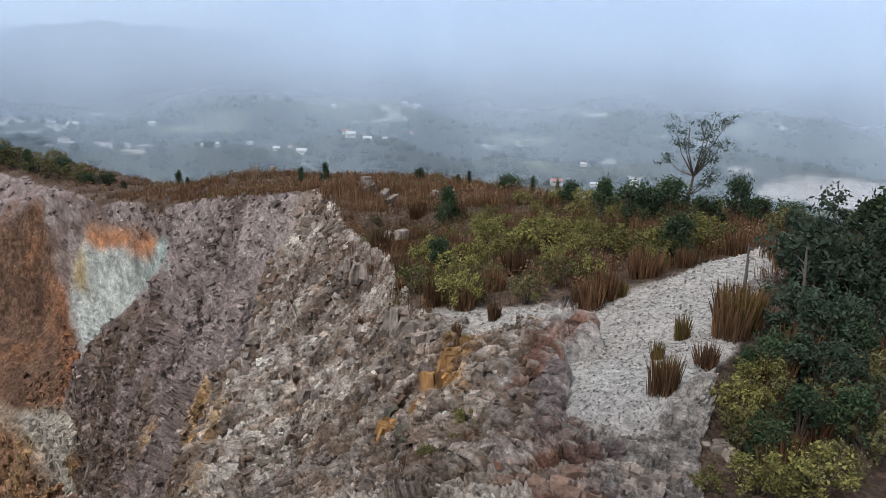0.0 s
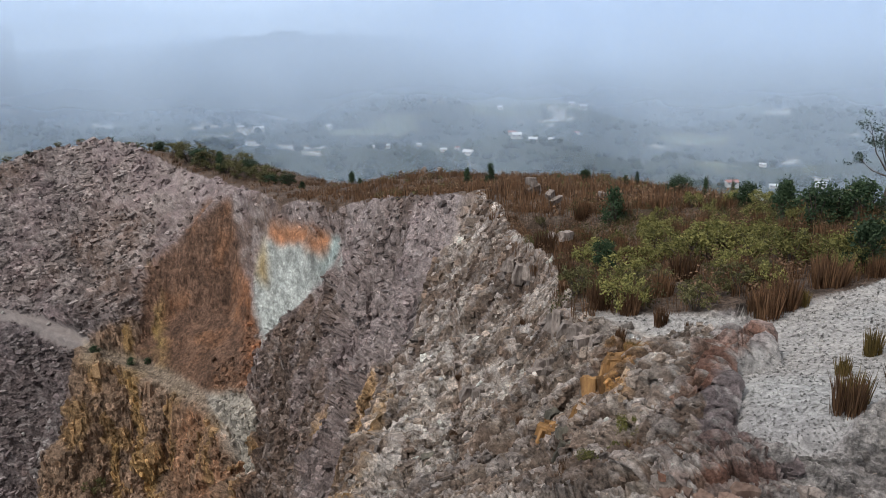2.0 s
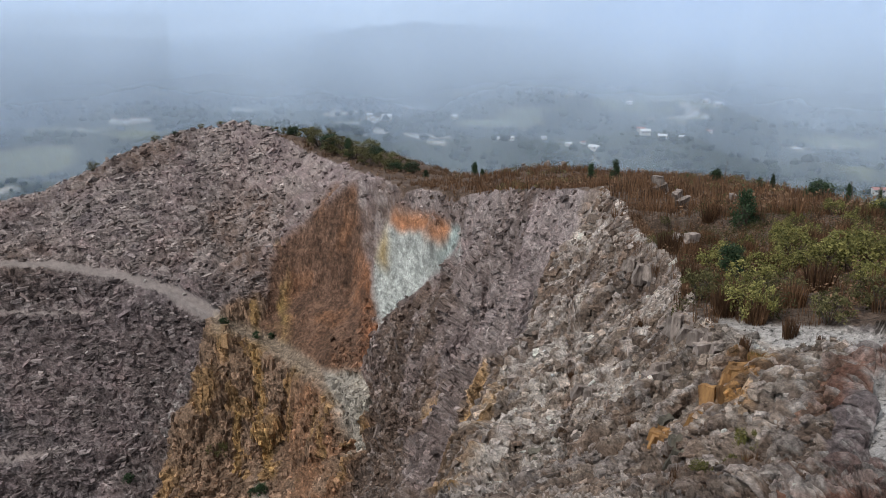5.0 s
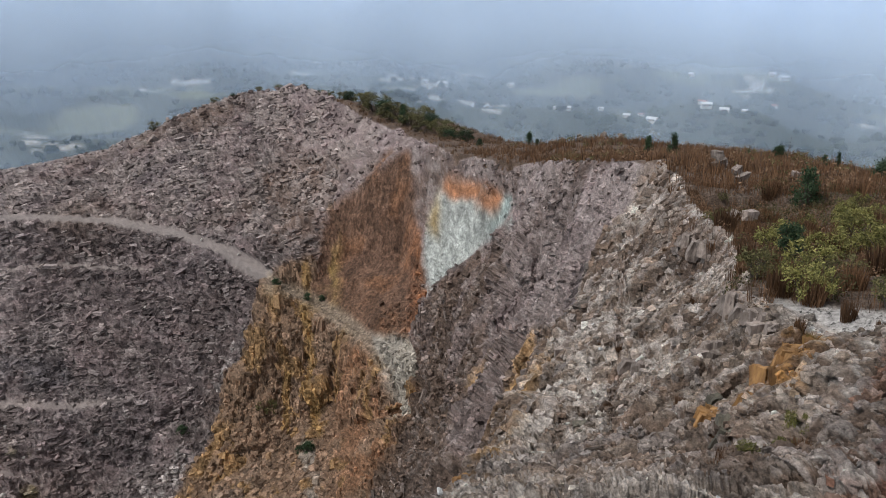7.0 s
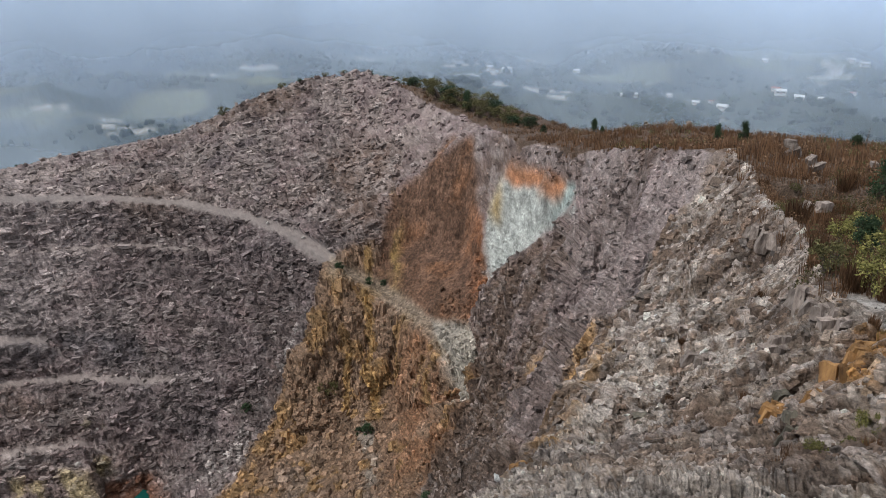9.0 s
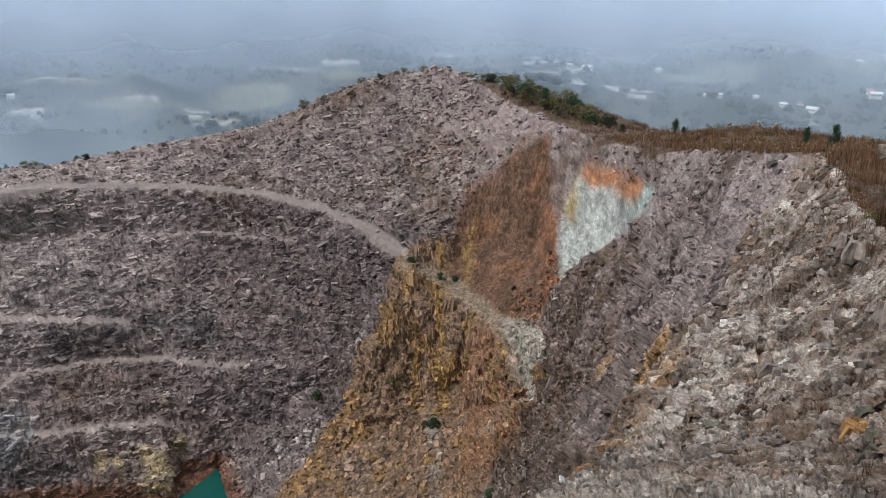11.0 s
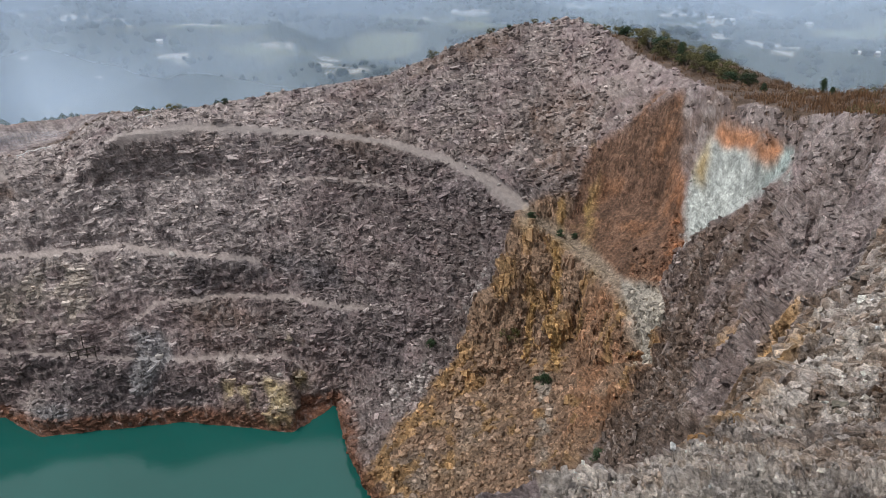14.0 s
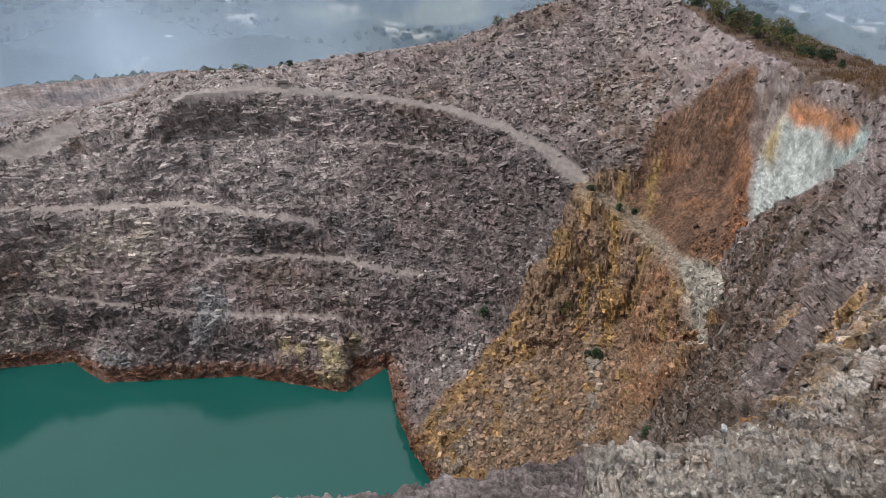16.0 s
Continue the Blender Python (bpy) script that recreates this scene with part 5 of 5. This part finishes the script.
leafy_stuff("brown_scrub", scatter(900, 25, 66, -33, 12, RNG, on_heath), 0.8, 0.4, 40, 0.06, HEATH, "low brown leafy scrub covering the plateau")
leafy_stuff("brown_scrub", scatter(2300, 60, 240, -16, 34, RNG, on_heath), 1.2, 0.8, 17, 0.17, HEATH, "low brown leafy scrub covering the ridge")
leafy_stuff("olive_scrub", scatter(420, 26, 66, -24, 4, RNG, lambda x, y, b, r: on_heath(x, y, b, r) & (vnoise(x / 9, y / 9, x * 0 + 3) > -0.1)), 0.9, 0.45, 60, 0.06, LEAF_OLIVE, "olive-green leafy scrub through the heath")
leafy_stuff("olive_scrub", scatter(420, 60, 235, -12, 32, RNG, lambda x, y, b, r: on_heath(x, y, b, r) & (vnoise(x / 16, y / 16, x * 0 + 5) > 0.1)), 1.2, 0.9, 40, 0.13, LEAF_OLIVE, "olive-green scrub on the ridge")

# far woods
def wooded(x, y, b, r):
    return (fbm(x, y, x * 0, 110.0, 4) < 0.12) & ((r > 420) | (b < -5)) & ~((b < -21) & (r > 640) & (r < 960))


def crowns(c, tall, wide, label):
    """Woods far off: an uneven crown of facets for each tree."""
    bm = bmesh.new()
    bmesh.ops.create_icosphere(bm, subdivisions=1, radius=1)
    v0, f0 = np.array([tuple(v.co) for v in bm.verts]), np.array([[v.index for v in f.verts] for f in bm.faces])
    bm.free()
    n = len(c)
    v = v0[None] * RNG.uniform(0.55, 1.25, (n, len(v0), 1)) * np.array((wide, wide, tall * 0.55)) * RNG.uniform(0.5, 1.3, (n, 1, 1))
    v = v + c[:, None] + np.array((0, 0, tall * 0.3))
    f = (f0[None] + np.arange(n)[:, None, None] * len(v0)).reshape(-1, 3)
    return tagged(new("far_woods", raw_mesh("far_woods", v.reshape(-1, 3), f, LEAF_FAR)), label, "woods", kind="stuff")


crowns(scatter(1000, 470, 800, -33, 84, RNG, wooded), 7.0, 3.4, "dark misty woods in the valley")
crowns(scatter(1500, 800, 1500, -33, 84, RNG, wooded), 10.0, 7.0, "dark misty woods on the far slopes")

# ---- loose stone ----
CUBE = np.array([(x, y, z) for x in (-1, 1) for y in (-1, 1) for z in (-1, 1)], float)
CUBE_F = np.array([(0, 1, 3, 2), (4, 6, 7, 5), (0, 4, 5, 1), (2, 3, 7, 6), (0, 2, 6, 4), (1, 5, 7, 3)])


STONE_GREY = stone_material("grey_stone", (0.12, 0.098, 0.092), (0.32, 0.28, 0.265))
STONE_PALE = stone_material("pale_stone", (0.17, 0.145, 0.13), (0.46, 0.43, 0.40))
STONE_OCHRE = stone_material("ochre_stone", (0.15, 0.09, 0.055), (0.33, 0.21, 0.10))
dry = (GZ > 0.6) * (1 - m_soil) * (1 - m_far)


def shards(name, weight, n, scale, dims, turned, label, lift=0.0):
    """Broken pieces in the colour of the stone that they lie on. turned: how far they are tumbled out of the bedding."""
    w = (weight * ON).ravel()
    k = RNG.choice(w.size, n, p=w / w.sum())
    at = np.stack([DX.ravel()[k], DY.ravel()[k], GZ.ravel()[k]], 1)
    size_ = scale * GR.ravel()[k] * np.minimum(RNG.lognormal(0, 0.4, n), 1.7)
    out = np.stack([nx.ravel()[k], ny.ravel()[k], 0 * at[:, 0]], 1)
    out /= np.linalg.norm(out, axis=1)[:, None] + 1e-6
    along = np.stack([-out[:, 1], out[:, 0], 0 * at[:, 0]], 1)
    rise = RNG.normal(0, turned, (n, 3)) + np.array((-0.22, 0.1, 1.0))
    rise /= np.linalg.norm(rise, axis=1)[:, None]
    along = along + RNG.normal(0, turned, (n, 3))
    along -= rise * (along * rise).sum(1)[:, None]
    along /= np.linalg.norm(along, axis=1)[:, None]
    out = np.cross(rise, along)
    v = CUBE[None] * RNG.uniform(0.5, 1.0, (n, 8, 3)) * (RNG.uniform(0.6, 1.4, (n, 1, 3)) * np.array(dims))
    v = (v[..., 0:1] * along[:, None] + v[..., 1:2] * out[:, None] + v[..., 2:3] * rise[:, None]) * size_[:, None, None]
    v = v + (at + np.stack([nx.ravel()[k], ny.ravel()[k], nz.ravel()[k]], 1) * (lift * size_)[:, None])[:, None]
    f = (CUBE_F[None] + np.arange(n)[:, None, None] * 8).reshape(-1, 4)
    me = raw_mesh(name, v.reshape(-1, 3), f, ground_mesh.materials[0])
    tone = np.clip(COL.reshape(-1, 3)[k] * RNG.uniform(0.55, 1.6, (n, 1)), 0, 0.7)
    for layer_name, values in (("stone", tone), ("grain", np.zeros((n, 3)))):
        layer = me.color_attributes.new(layer_name, "FLOAT_COLOR", "POINT")
        layer.data.foreach_set("color", np.repeat(np.hstack([values, np.ones((n, 1))]), 8, axis=0).astype(np.float32).ravel())
    return tagged(new(name, me), label, "rubble", kind="stuff")


wall_rock = dry * (1 - m_near) * (1 - np.maximum.reduce([cliff, m_tri, m_road, m_pad, m_flute])) * (1 - 0.9 * m_flat) * (GR < 250) * (GR > 70)
shards("near_rubble", dry * (1 - m_path) * m_near, 10500, 0.0030, (1, 0.8, 0.7), 0.6, "pale broken stones on the near slope")
shards("near_ledges", dry * (1 - m_path) * m_near * (1 - tread), 3200, 0.0062, (1.2, 0.7, 0.55), 0.3, "brown broken ledges on the near slope", -0.2)
shards("pit_ledges", wall_rock * (0.3 + smooth(-0.2, 0.3, n_mid)) * (GB > 33), 9500, 0.0032, (1.35, 0.8, 0.38), 0.32, "grey-brown broken ledges on the pit walls", -0.2)
shards("pit_rubble", wall_rock * (0.3 + m_white * 3 + m_scree + tread), 4500, 0.0021, (1, 0.8, 0.7), 0.7, "grey broken stones on the pit walls and benches", 0.3)
shards("slope_ledges", dry * m_flute * (1 - m_tri), 6000, 0.0034, (1.25, 0.8, 0.5), 0.42, "dark grey broken ledges above the drop", -0.15)
shards("cliff_columns", dry * np.maximum(m_spur * (1 - m_pad) * (1 - m_ledge), m_flute * smooth(60, 45, GZ)) * smooth(0.8, 1.4, slope), 3400, 0.0034, (0.6, 0.5, 1.5), 0.2, "ochre and brown upright ribs of the cliffs", -0.25)
shards("spur_rubble", dry * m_spur * (1 - m_pad) * (1 - m_ledge) * smooth(24, 17, GZ), 3000, 0.0036, (1, 0.8, 0.8), 0.5, "ochre and brown broken rock at the foot of the spur", -0.2)
shards("path_gravel", m_path, 5000, 0.0012, (1, 0.8, 0.6), 0.7, "pale gravel on the path")


def boulder(rg, mat):
    bm = bmesh.new()
    bmesh.ops.create_icosphere(bm, subdivisions=1, radius=1)
    for v in bm.verts:
        d = noise.noise(v.co * 1.3 + Vector(rg.uniform(-1, 1, 3)) * 0.02 + Vector((rg_seed(mat), 0, 0)))
        v.co *= 0.85 + 0.45 * d
        for a in range(3):
            v.co[a] = max(min(v.co[a], 0.78), -0.78)
    me = bpy.data.meshes.new("boulder")
    bm.to_mesh(me)
    bm.free()
    me.shade_flat()
    me.materials.append(mat)
    return me


def rg_seed(mat):
    return len(mat.name) * 0.37


boulders = [boulder(np.random.default_rng(k), m) for k, m in enumerate((STONE_GREY, STONE_PALE, STONE_OCHRE))]
for k in range(100):
    b, r = (rng.uniform(-8, 24), rng.uniform(13, 60)) if k < 60 else (rng.uniform(38, 82), rng.uniform(150, 235))
    x, y = map(float, place(b, r))
    z = ground_z(x, y)
    if z < 1 or inside(plateau_poly, np.array([x]), np.array([y]))[0]:
        continue
    s = rng.uniform(0.10, 0.3) if k < 60 else rng.uniform(0.35, 0.75)
    ob = new("boulder", boulders[k % 2])
    ob.matrix_world = Matrix.LocRotScale((x, y, z + s * 0.25), Euler(tuple(rng.uniform(0, 6, 3))), (s, s * rng.uniform(0.6, 1), s * rng.uniform(0.5, 0.9)))
    tagged(ob, "angular grey boulder lying on broken rock" if k % 2 == 0 else "angular pale boulder lying on broken rock", "boulder", "boulders in the pit")

# ---- valley houses ----
WALL_WHITE, _, _, _b = make_material("painted_wall", 0.8)
_b.inputs["Base Color"].default_value = (0.62, 0.60, 0.57, 1)
ROOF_WHITE, _, _, _b = make_material("pale_metal_roof", 0.5)
_b.inputs["Base Color"].default_value = (0.75, 0.77, 0.78, 1)
ROOF_RED, _, _, _b = make_material("red_metal_roof", 0.6)
_b.inputs["Base Color"].default_value = (0.40, 0.20, 0.17, 1)
DARK_GLASS, _, _, _b = make_material("window_glass", 0.15)
_b.inputs["Base Color"].default_value = (0.03, 0.035, 0.04, 1)


def box_mesh(name, lo, hi, mat):
    bm = bmesh.new()
    bmesh.ops.create_cube(bm, size=1)
    for v in bm.verts:
        v.co = Vector([lo[a] if v.co[a] < 0 else hi[a] for a in range(3)])
    me = bpy.data.meshes.new(name)
    bm.to_mesh(me)
    bm.free()
    me.materials.append(mat)
    return me


def house_meshes(roof_mat):
    """A gabled house 12 m long, 8 m deep."""
    wall = box_mesh("wall", (-6, -4, -3), (6, 4, 3), WALL_WHITE)
    v = [(-6.5, -4.6, 2.8), (6.5, -4.6, 2.8), (6.5, 4.6, 2.8), (-6.5, 4.6, 2.8), (-6.5, 0, 5.0), (6.5, 0, 5.0), (-6.5, -4.6, 3.0), (6.5, -4.6, 3.0), (6.5, 4.6, 3.0), (-6.5, 4.6, 3.0), (-6.5, 0, 5.2), (6.5, 0, 5.2)]
    bm = bmesh.new()
    q = [bm.verts.new(p) for p in v]
    for f in [(6, 7, 11, 10), (10, 11, 8, 9), (0, 4, 5, 1), (4, 3, 2, 5), (0, 1, 7, 6), (2, 3, 9, 8), (0, 6, 10, 4), (4, 10, 9, 3), (1, 5, 11, 7), (5, 2, 8, 11)]:
        bm.faces.new([q[k] for k in f])
    roof = bpy.data.meshes.new("roof")
    bm.to_mesh(roof)
    bm.free()
    roof.materials.append(roof_mat)
    return wall, roof, box_mesh("window", (-0.9, -4.06, 0.8), (0.9, -3.98, 2.1), DARK_GLASS), box_mesh("door", (-0.5, -4.06, 0), (0.5, -3.98, 2.1), ROOF_RED)


house_kinds = [house_meshes(ROOF_WHITE), house_meshes(ROOF_RED)]
for k, (b, r, s, red) in enumerate([(10.4, 963, 1.6, 0), (6.9, 1062, 1.7, 0), (5.7, 1049, 1.5, 0), (7.2, 1085, 1.3, 1), (2.2, 1352, 1.6, 0), (1.0, 1378, 1.8, 0), (3.0, 1370, 1.3, 0), (0.3, 1390, 1.3, 0), (-8.2, 731, 1.4, 1), (-10.9, 739, 0.9, 0), (-13.8, 763, 1.2, 0), (-10.1, 944, 1.0, 0), (25.4, 1164, 1.8, 0), (26.6, 1180, 1.2, 0), (12.2, 984, 1.1, 0), (8.1, 1347, 1.2, 0), (16.4, 966, 1.1, 0), (17.2, 975, 0.8, 0), (2.6, 1098, 1.0, 1), (-1.2, 1389, 1.1, 0), (-2.6, 1400, 1.0, 0), (72.6, 834, 1.2, 0), (68.4, 751, 1.2, 0), (76.3, 759, 1.2, 0), (70.1, 669, 1.2, 0), (64.3, 886, 1.4, 0), (14.0, 1010, 0.9, 0), (11.2, 1000, 0.8, 1), (4.4, 1070, 0.9, 0), (20.5, 1200, 1.2, 0)]):
    x, y = map(float, place(b, r))
    s *= 0.62 if b < 50 else 0.4
    ob = new("house")
    ob.matrix_world = Matrix.LocRotScale((x, y, ground_z(x, y) + 2.6 * s), Euler((0, 0, radians(b + (k * 37) % 50 - 25))), (s, s, s))
    wall, roof, window, door = house_kinds[red]
    part("wall", wall, ob)
    part("roof", roof, ob)
    part("door", door, ob)
    for x0 in (-3.6, 3.2):
        wo = part("window", window, ob)
        wo.location.x = x0
    tagged(ob, "white house with a red roof in the misty valley" if red else "white house with a pale metal roof in the misty valley", "house", "houses in the valley")

# ---- outcrops: upright blocks of bedded rock ----
def rock_material(name, low, high):
    m, n, l, bsdf = make_material(name, 0.85, 0.25)
    geo = n.new("ShaderNodeNewGeometry")
    mapp = n.new("ShaderNodeMapping")
    mapp.inputs["Scale"].default_value = (5, 5, 0.9)
    l.new(geo.outputs["Position"], mapp.inputs[0])
    noi = n.new("ShaderNodeTexNoise")
    noi.inputs["Scale"].default_value, noi.inputs["Detail"].default_value, noi.inputs["Roughness"].default_value = 1.0, 8, 0.7
    l.new(mapp.outputs[0], noi.inputs["Vector"])
    ramp = n.new("ShaderNodeValToRGB")
    ramp.color_ramp.elements[0].position, ramp.color_ramp.elements[0].color = 0.32, (*low, 1)
    ramp.color_ramp.elements[1].position, ramp.color_ramp.elements[1].color = 0.68, (*high, 1)
    l.new(noi.outputs["Fac"], ramp.inputs[0])
    tone = n.new("ShaderNodeMapRange")
    tone.inputs[3].default_value, tone.inputs[4].default_value = 0.65, 1.3
    info = n.new("ShaderNodeObjectInfo")
    l.new(info.outputs["Random"], tone.inputs[0])
    mul = n.new("ShaderNodeMixRGB")
    mul.blend_type, mul.inputs[0].default_value = "MULTIPLY", 1.0
    l.new(ramp.outputs[0], mul.inputs[1])
    l.new(tone.outputs[0], mul.inputs[2])
    l.new(mul.outputs[0], bsdf.inputs["Base Color"])
    bump = n.new("ShaderNodeBump")
    bump.inputs["Strength"].default_value, bump.inputs["Distance"].default_value = 0.9, 0.08
    l.new(noi.outputs["Fac"], bump.inputs["Height"])
    l.new(bump.outputs[0], bsdf.inputs["Normal"])
    return m


ROCK_OCHRE = rock_material("ochre_rock", (0.13, 0.07, 0.035), (0.40, 0.225, 0.09))
ROCK_GREY = rock_material("grey_brown_rock", (0.11, 0.086, 0.073), (0.40, 0.34, 0.30))
ROCK_RED = rock_material("red_brown_rock", (0.13, 0.08, 0.06), (0.31, 0.215, 0.17))
ROCK_SLATE = rock_material("dark_green_slate", (0.06, 0.055, 0.045), (0.22, 0.20, 0.155))


def outcrop_slabs(rg, mat, n=9):
    """Leaning, broken slabs side by side, about two metres across."""
    pieces = []
    for k in range(n):
        bm = bmesh.new()
        bmesh.ops.create_cube(bm, size=1)
        bmesh.ops.subdivide_edges(bm, edges=bm.edges, cuts=2, use_grid_fill=True)
        sx, sy, sz = rg.uniform(0.25, 0.6), rg.uniform(0.2, 0.45), rg.uniform(0.6, 1.5)
        turn = Euler((rg.normal(0, 0.12), rg.normal(0, 0.16), rg.uniform(-0.5, 0.5))).to_matrix()
        at = Vector((rg.uniform(-0.9, 0.9), rg.uniform(-0.45, 0.45), rg.uniform(-0.35, 0.0)))
        for v in bm.verts:
            d = noise.noise_vector(v.co * 2.6 + Vector((k * 3.1, rg.uniform(0, 0.05), 0)))
            c = v.co + d * 0.16
            v.co = turn @ Vector((c.x * sx, c.y * sy, c.z * sz)) + at
        bmesh.ops.triangulate(bm, faces=bm.faces)
        pieces.append(raw_mesh("slab", [tuple(v.co) for v in bm.verts], [[v.index for v in f.verts] for f in bm.faces], mat))
        bm.free()
    return pieces


def outcrop(name, slabs):
    ob = new(name)
    for me in slabs:
        part("slab", me, ob)
    return ob


outcrops = {key: [outcrop_slabs(np.random.default_rng(200 + 10 * j + k), mat) for k in range(2)] for j, (key, mat) in enumerate({"o": ROCK_OCHRE, "g": ROCK_GREY, "r": ROCK_RED, "s": ROCK_SLATE}.items())}
outcrop_words = {"o": "ochre and orange upright rock outcrop below the rim", "g": "grey-brown broken rock outcrop on the slope", "r": "red-brown broken rock outcrop at the gravel edge", "s": "dark greenish slabby rock outcrop on the slope"}
for k, (b, r, s, kind) in enumerate([(-2.9, 23.2, 0.75, "o"), (-1.9, 21.6, 0.8, "o"), (-0.6, 21.0, 0.7, "o"), (0.6, 20.0, 0.7, "o"), (-1.6, 19.6, 0.6, "r"), (2.3, 21.4, 0.8, "s"), (0.8, 18.5, 0.8, "s"), (3.4, 20.4, 0.7, "o"), (4.4, 21.2, 0.7, "g"), (-0.2, 24.6, 0.9, "g"), (1.2, 25.4, 0.9, "g"), (-1.2, 24.6, 0.8, "g"), (2.4, 26.4, 1.0, "g"), (3.4, 24.5, 0.9, "g"), (11.6, 30.1, 1.2, "g"), (12.7, 25.3, 1.0, "s"), (5.4, 20.3, 0.7, "g"), (7.6, 22.8, 0.9, "g"), (-4.6, 22.9, 0.7, "g"), (-5.4, 21.5, 0.8, "r"), (6.3, 45.1, 1.3, "g"), (4.6, 52, 1.3, "g"), (5.1, 41.6, 1.2, "g"), (-14.2, 13.6, 0.6, "g"), (-16.4, 13.9, 0.6, "g"), (-6.4, 13.2, 0.8, "r"), (-10.4, 12.8, 0.8, "r"), (-8.2, 12.9, 0.7, "r"), (-6.7, 18.8, 0.8, "r"), (-9.2, 18.6, 0.6, "r"), (-20.8, 15.4, 0.6, "g"), (-19.6, 14.5, 0.6, "r"), (20.6, 26, 0.9, "o"), (22.4, 21.5, 0.8, "o"), (18.6, 35, 1.2, "o"), (17.4, 34, 1.1, "g"), (15.0, 28, 0.9, "g"), (18.6, 24, 0.8, "g"), (9.0, 33, 1.0, "g"), (14.2, 42, 1.3, "g"), (23.8, 14.6, 0.4, "o"), (20.6, 13.2, 0.25, "o"), (29.4, 13.6, 0.4, "g")]):
    x, y = map(float, place(b, r))
    ob = outcrop("rock_outcrop", outcrops[kind][k % 2])
    ob.matrix_world = Matrix.LocRotScale((x, y, ground_z(x, y) - (0.2 if kind == "o" else 0.3) * s), Euler((0, 0, radians(b + (k * 53) % 70 - 35))), (s, s, s * (0.65 + 0.3 * ((k * 7) % 5) / 5)))
    tagged(ob, outcrop_words[kind], "rock", "outcrops of the near slope")
for k, (b, r, s) in enumerate([(5.3, 79.2, 1.5), (3.8, 66.2, 1.3), (0.5, 72.9, 1.0), (13.8, 149, 1.2), (4.0, 52, 1.2), (5.3, 41.6, 0.9), (12.4, 145, 1.0), (15.2, 150, 1.0)]):
    x, y = map(float, place(b, r))
    ob = outcrop("pale_outcrop", outcrops["g"][k % 2])
    ob.matrix_world = Matrix.LocRotScale((x, y, ground_z(x, y) + 0.2 * s), Euler((0, 1.2, k)), (s, s, s * 0.7))
    tagged(ob, "pale bare rock showing through brown heath", "rock", "bare rocks in the heath")

# ---- old works in the pit ----
TIMBER = rock_material("weathered_timber", (0.035, 0.03, 0.027), (0.10, 0.085, 0.07))
PALE_PAINT, _, _, _b = make_material("pale_paint", 0.6)
_b.inputs["Base Color"].default_value = (0.66, 0.66, 0.64, 1)


def beam(name, a, c, w, mat, parent):
    v, f = tube([a, c], [w, w], 4)
    f = np.vstack([f, [(3, 2, 1, 0), (4, 5, 6, 7)]])
    return part(name, raw_mesh(name, v, f, mat), parent)


def loading_frame(b, r):
    x, y = map(float, place(b, r))
    ob = new("timber_frame")
    ob.matrix_world = Matrix.LocRotScale((x, y, ground_z(x, y) - 0.3), Euler((0, 0, radians(b))), (1, 1, 1))
    for px_ in (-2.6, -0.9, 0.9, 2.6):
        beam("post", (px_, 0, -1.5), (px_, 0, 2.6), 0.17, TIMBER, ob)
    beam("top_beam", (-3.0, 0, 2.65), (3.0, 0, 2.65), 0.2, TIMBER, ob)
    beam("cross_beam", (-2.8, 0.1, 1.2), (2.8, 0.1, 1.2), 0.13, TIMBER, ob)
    beam("mast", (0.4, 0.2, 2.6), (0.4, 0.2, 6.2), 0.14, TIMBER, ob)
    return tagged(ob, "ruined dark timber frame on a low pit bench", "timber frame")


loading_frame(72.8, 173.5)


def road_rail(pts):
    x, y = map(float, place(*pts[0]))
    z = ground_z(x, y)
    ob = new("guard_rail")
    ob.matrix_world = Matrix.Translation((x, y, z))
    tops = []
    for b, r in pts:
        px_, py_ = map(float, place(b, r))
        h = ground_z(px_, py_) - z
        beam("post", (px_ - x, py_ - y, h - 0.4), (px_ - x, py_ - y, h + 0.95), 0.10, PALE_PAINT, ob)
        tops.append((px_ - x, py_ - y, h + 0.8))
    for a, c in zip(tops, tops[1:]):
        beam("rail", a, c, 0.14, PALE_PAINT, ob)
    return tagged(ob, "pale guard rail along the road on the rim", "guard rail")


road_rail([(74.2 - 0.35 * k, 226 + 0.6 * k) for k in range(7)])
road_rail([(66.4 - 0.3 * k, 224) for k in range(4)])
for k, (b, r, s) in enumerate([(65.5, 187.5, 1.3), (76.9, 206, 1.3), (79.4, 206, 1.0), (68.3, 166, 1.0), (67.6, 168, 1.2), (58.6, 157, 0.9)]):
    x, y = map(float, place(b, r))
    ob = new("boulder", boulders[1])
    ob.matrix_world = Matrix.LocRotScale((x, y, ground_z(x, y) + 0.35 * s), Euler((k, 0.4, k * 2)), (s, s * 0.8, s * 0.8))
    tagged(ob, "large pale block lying on a pit bench", "boulder", "boulders in the pit")
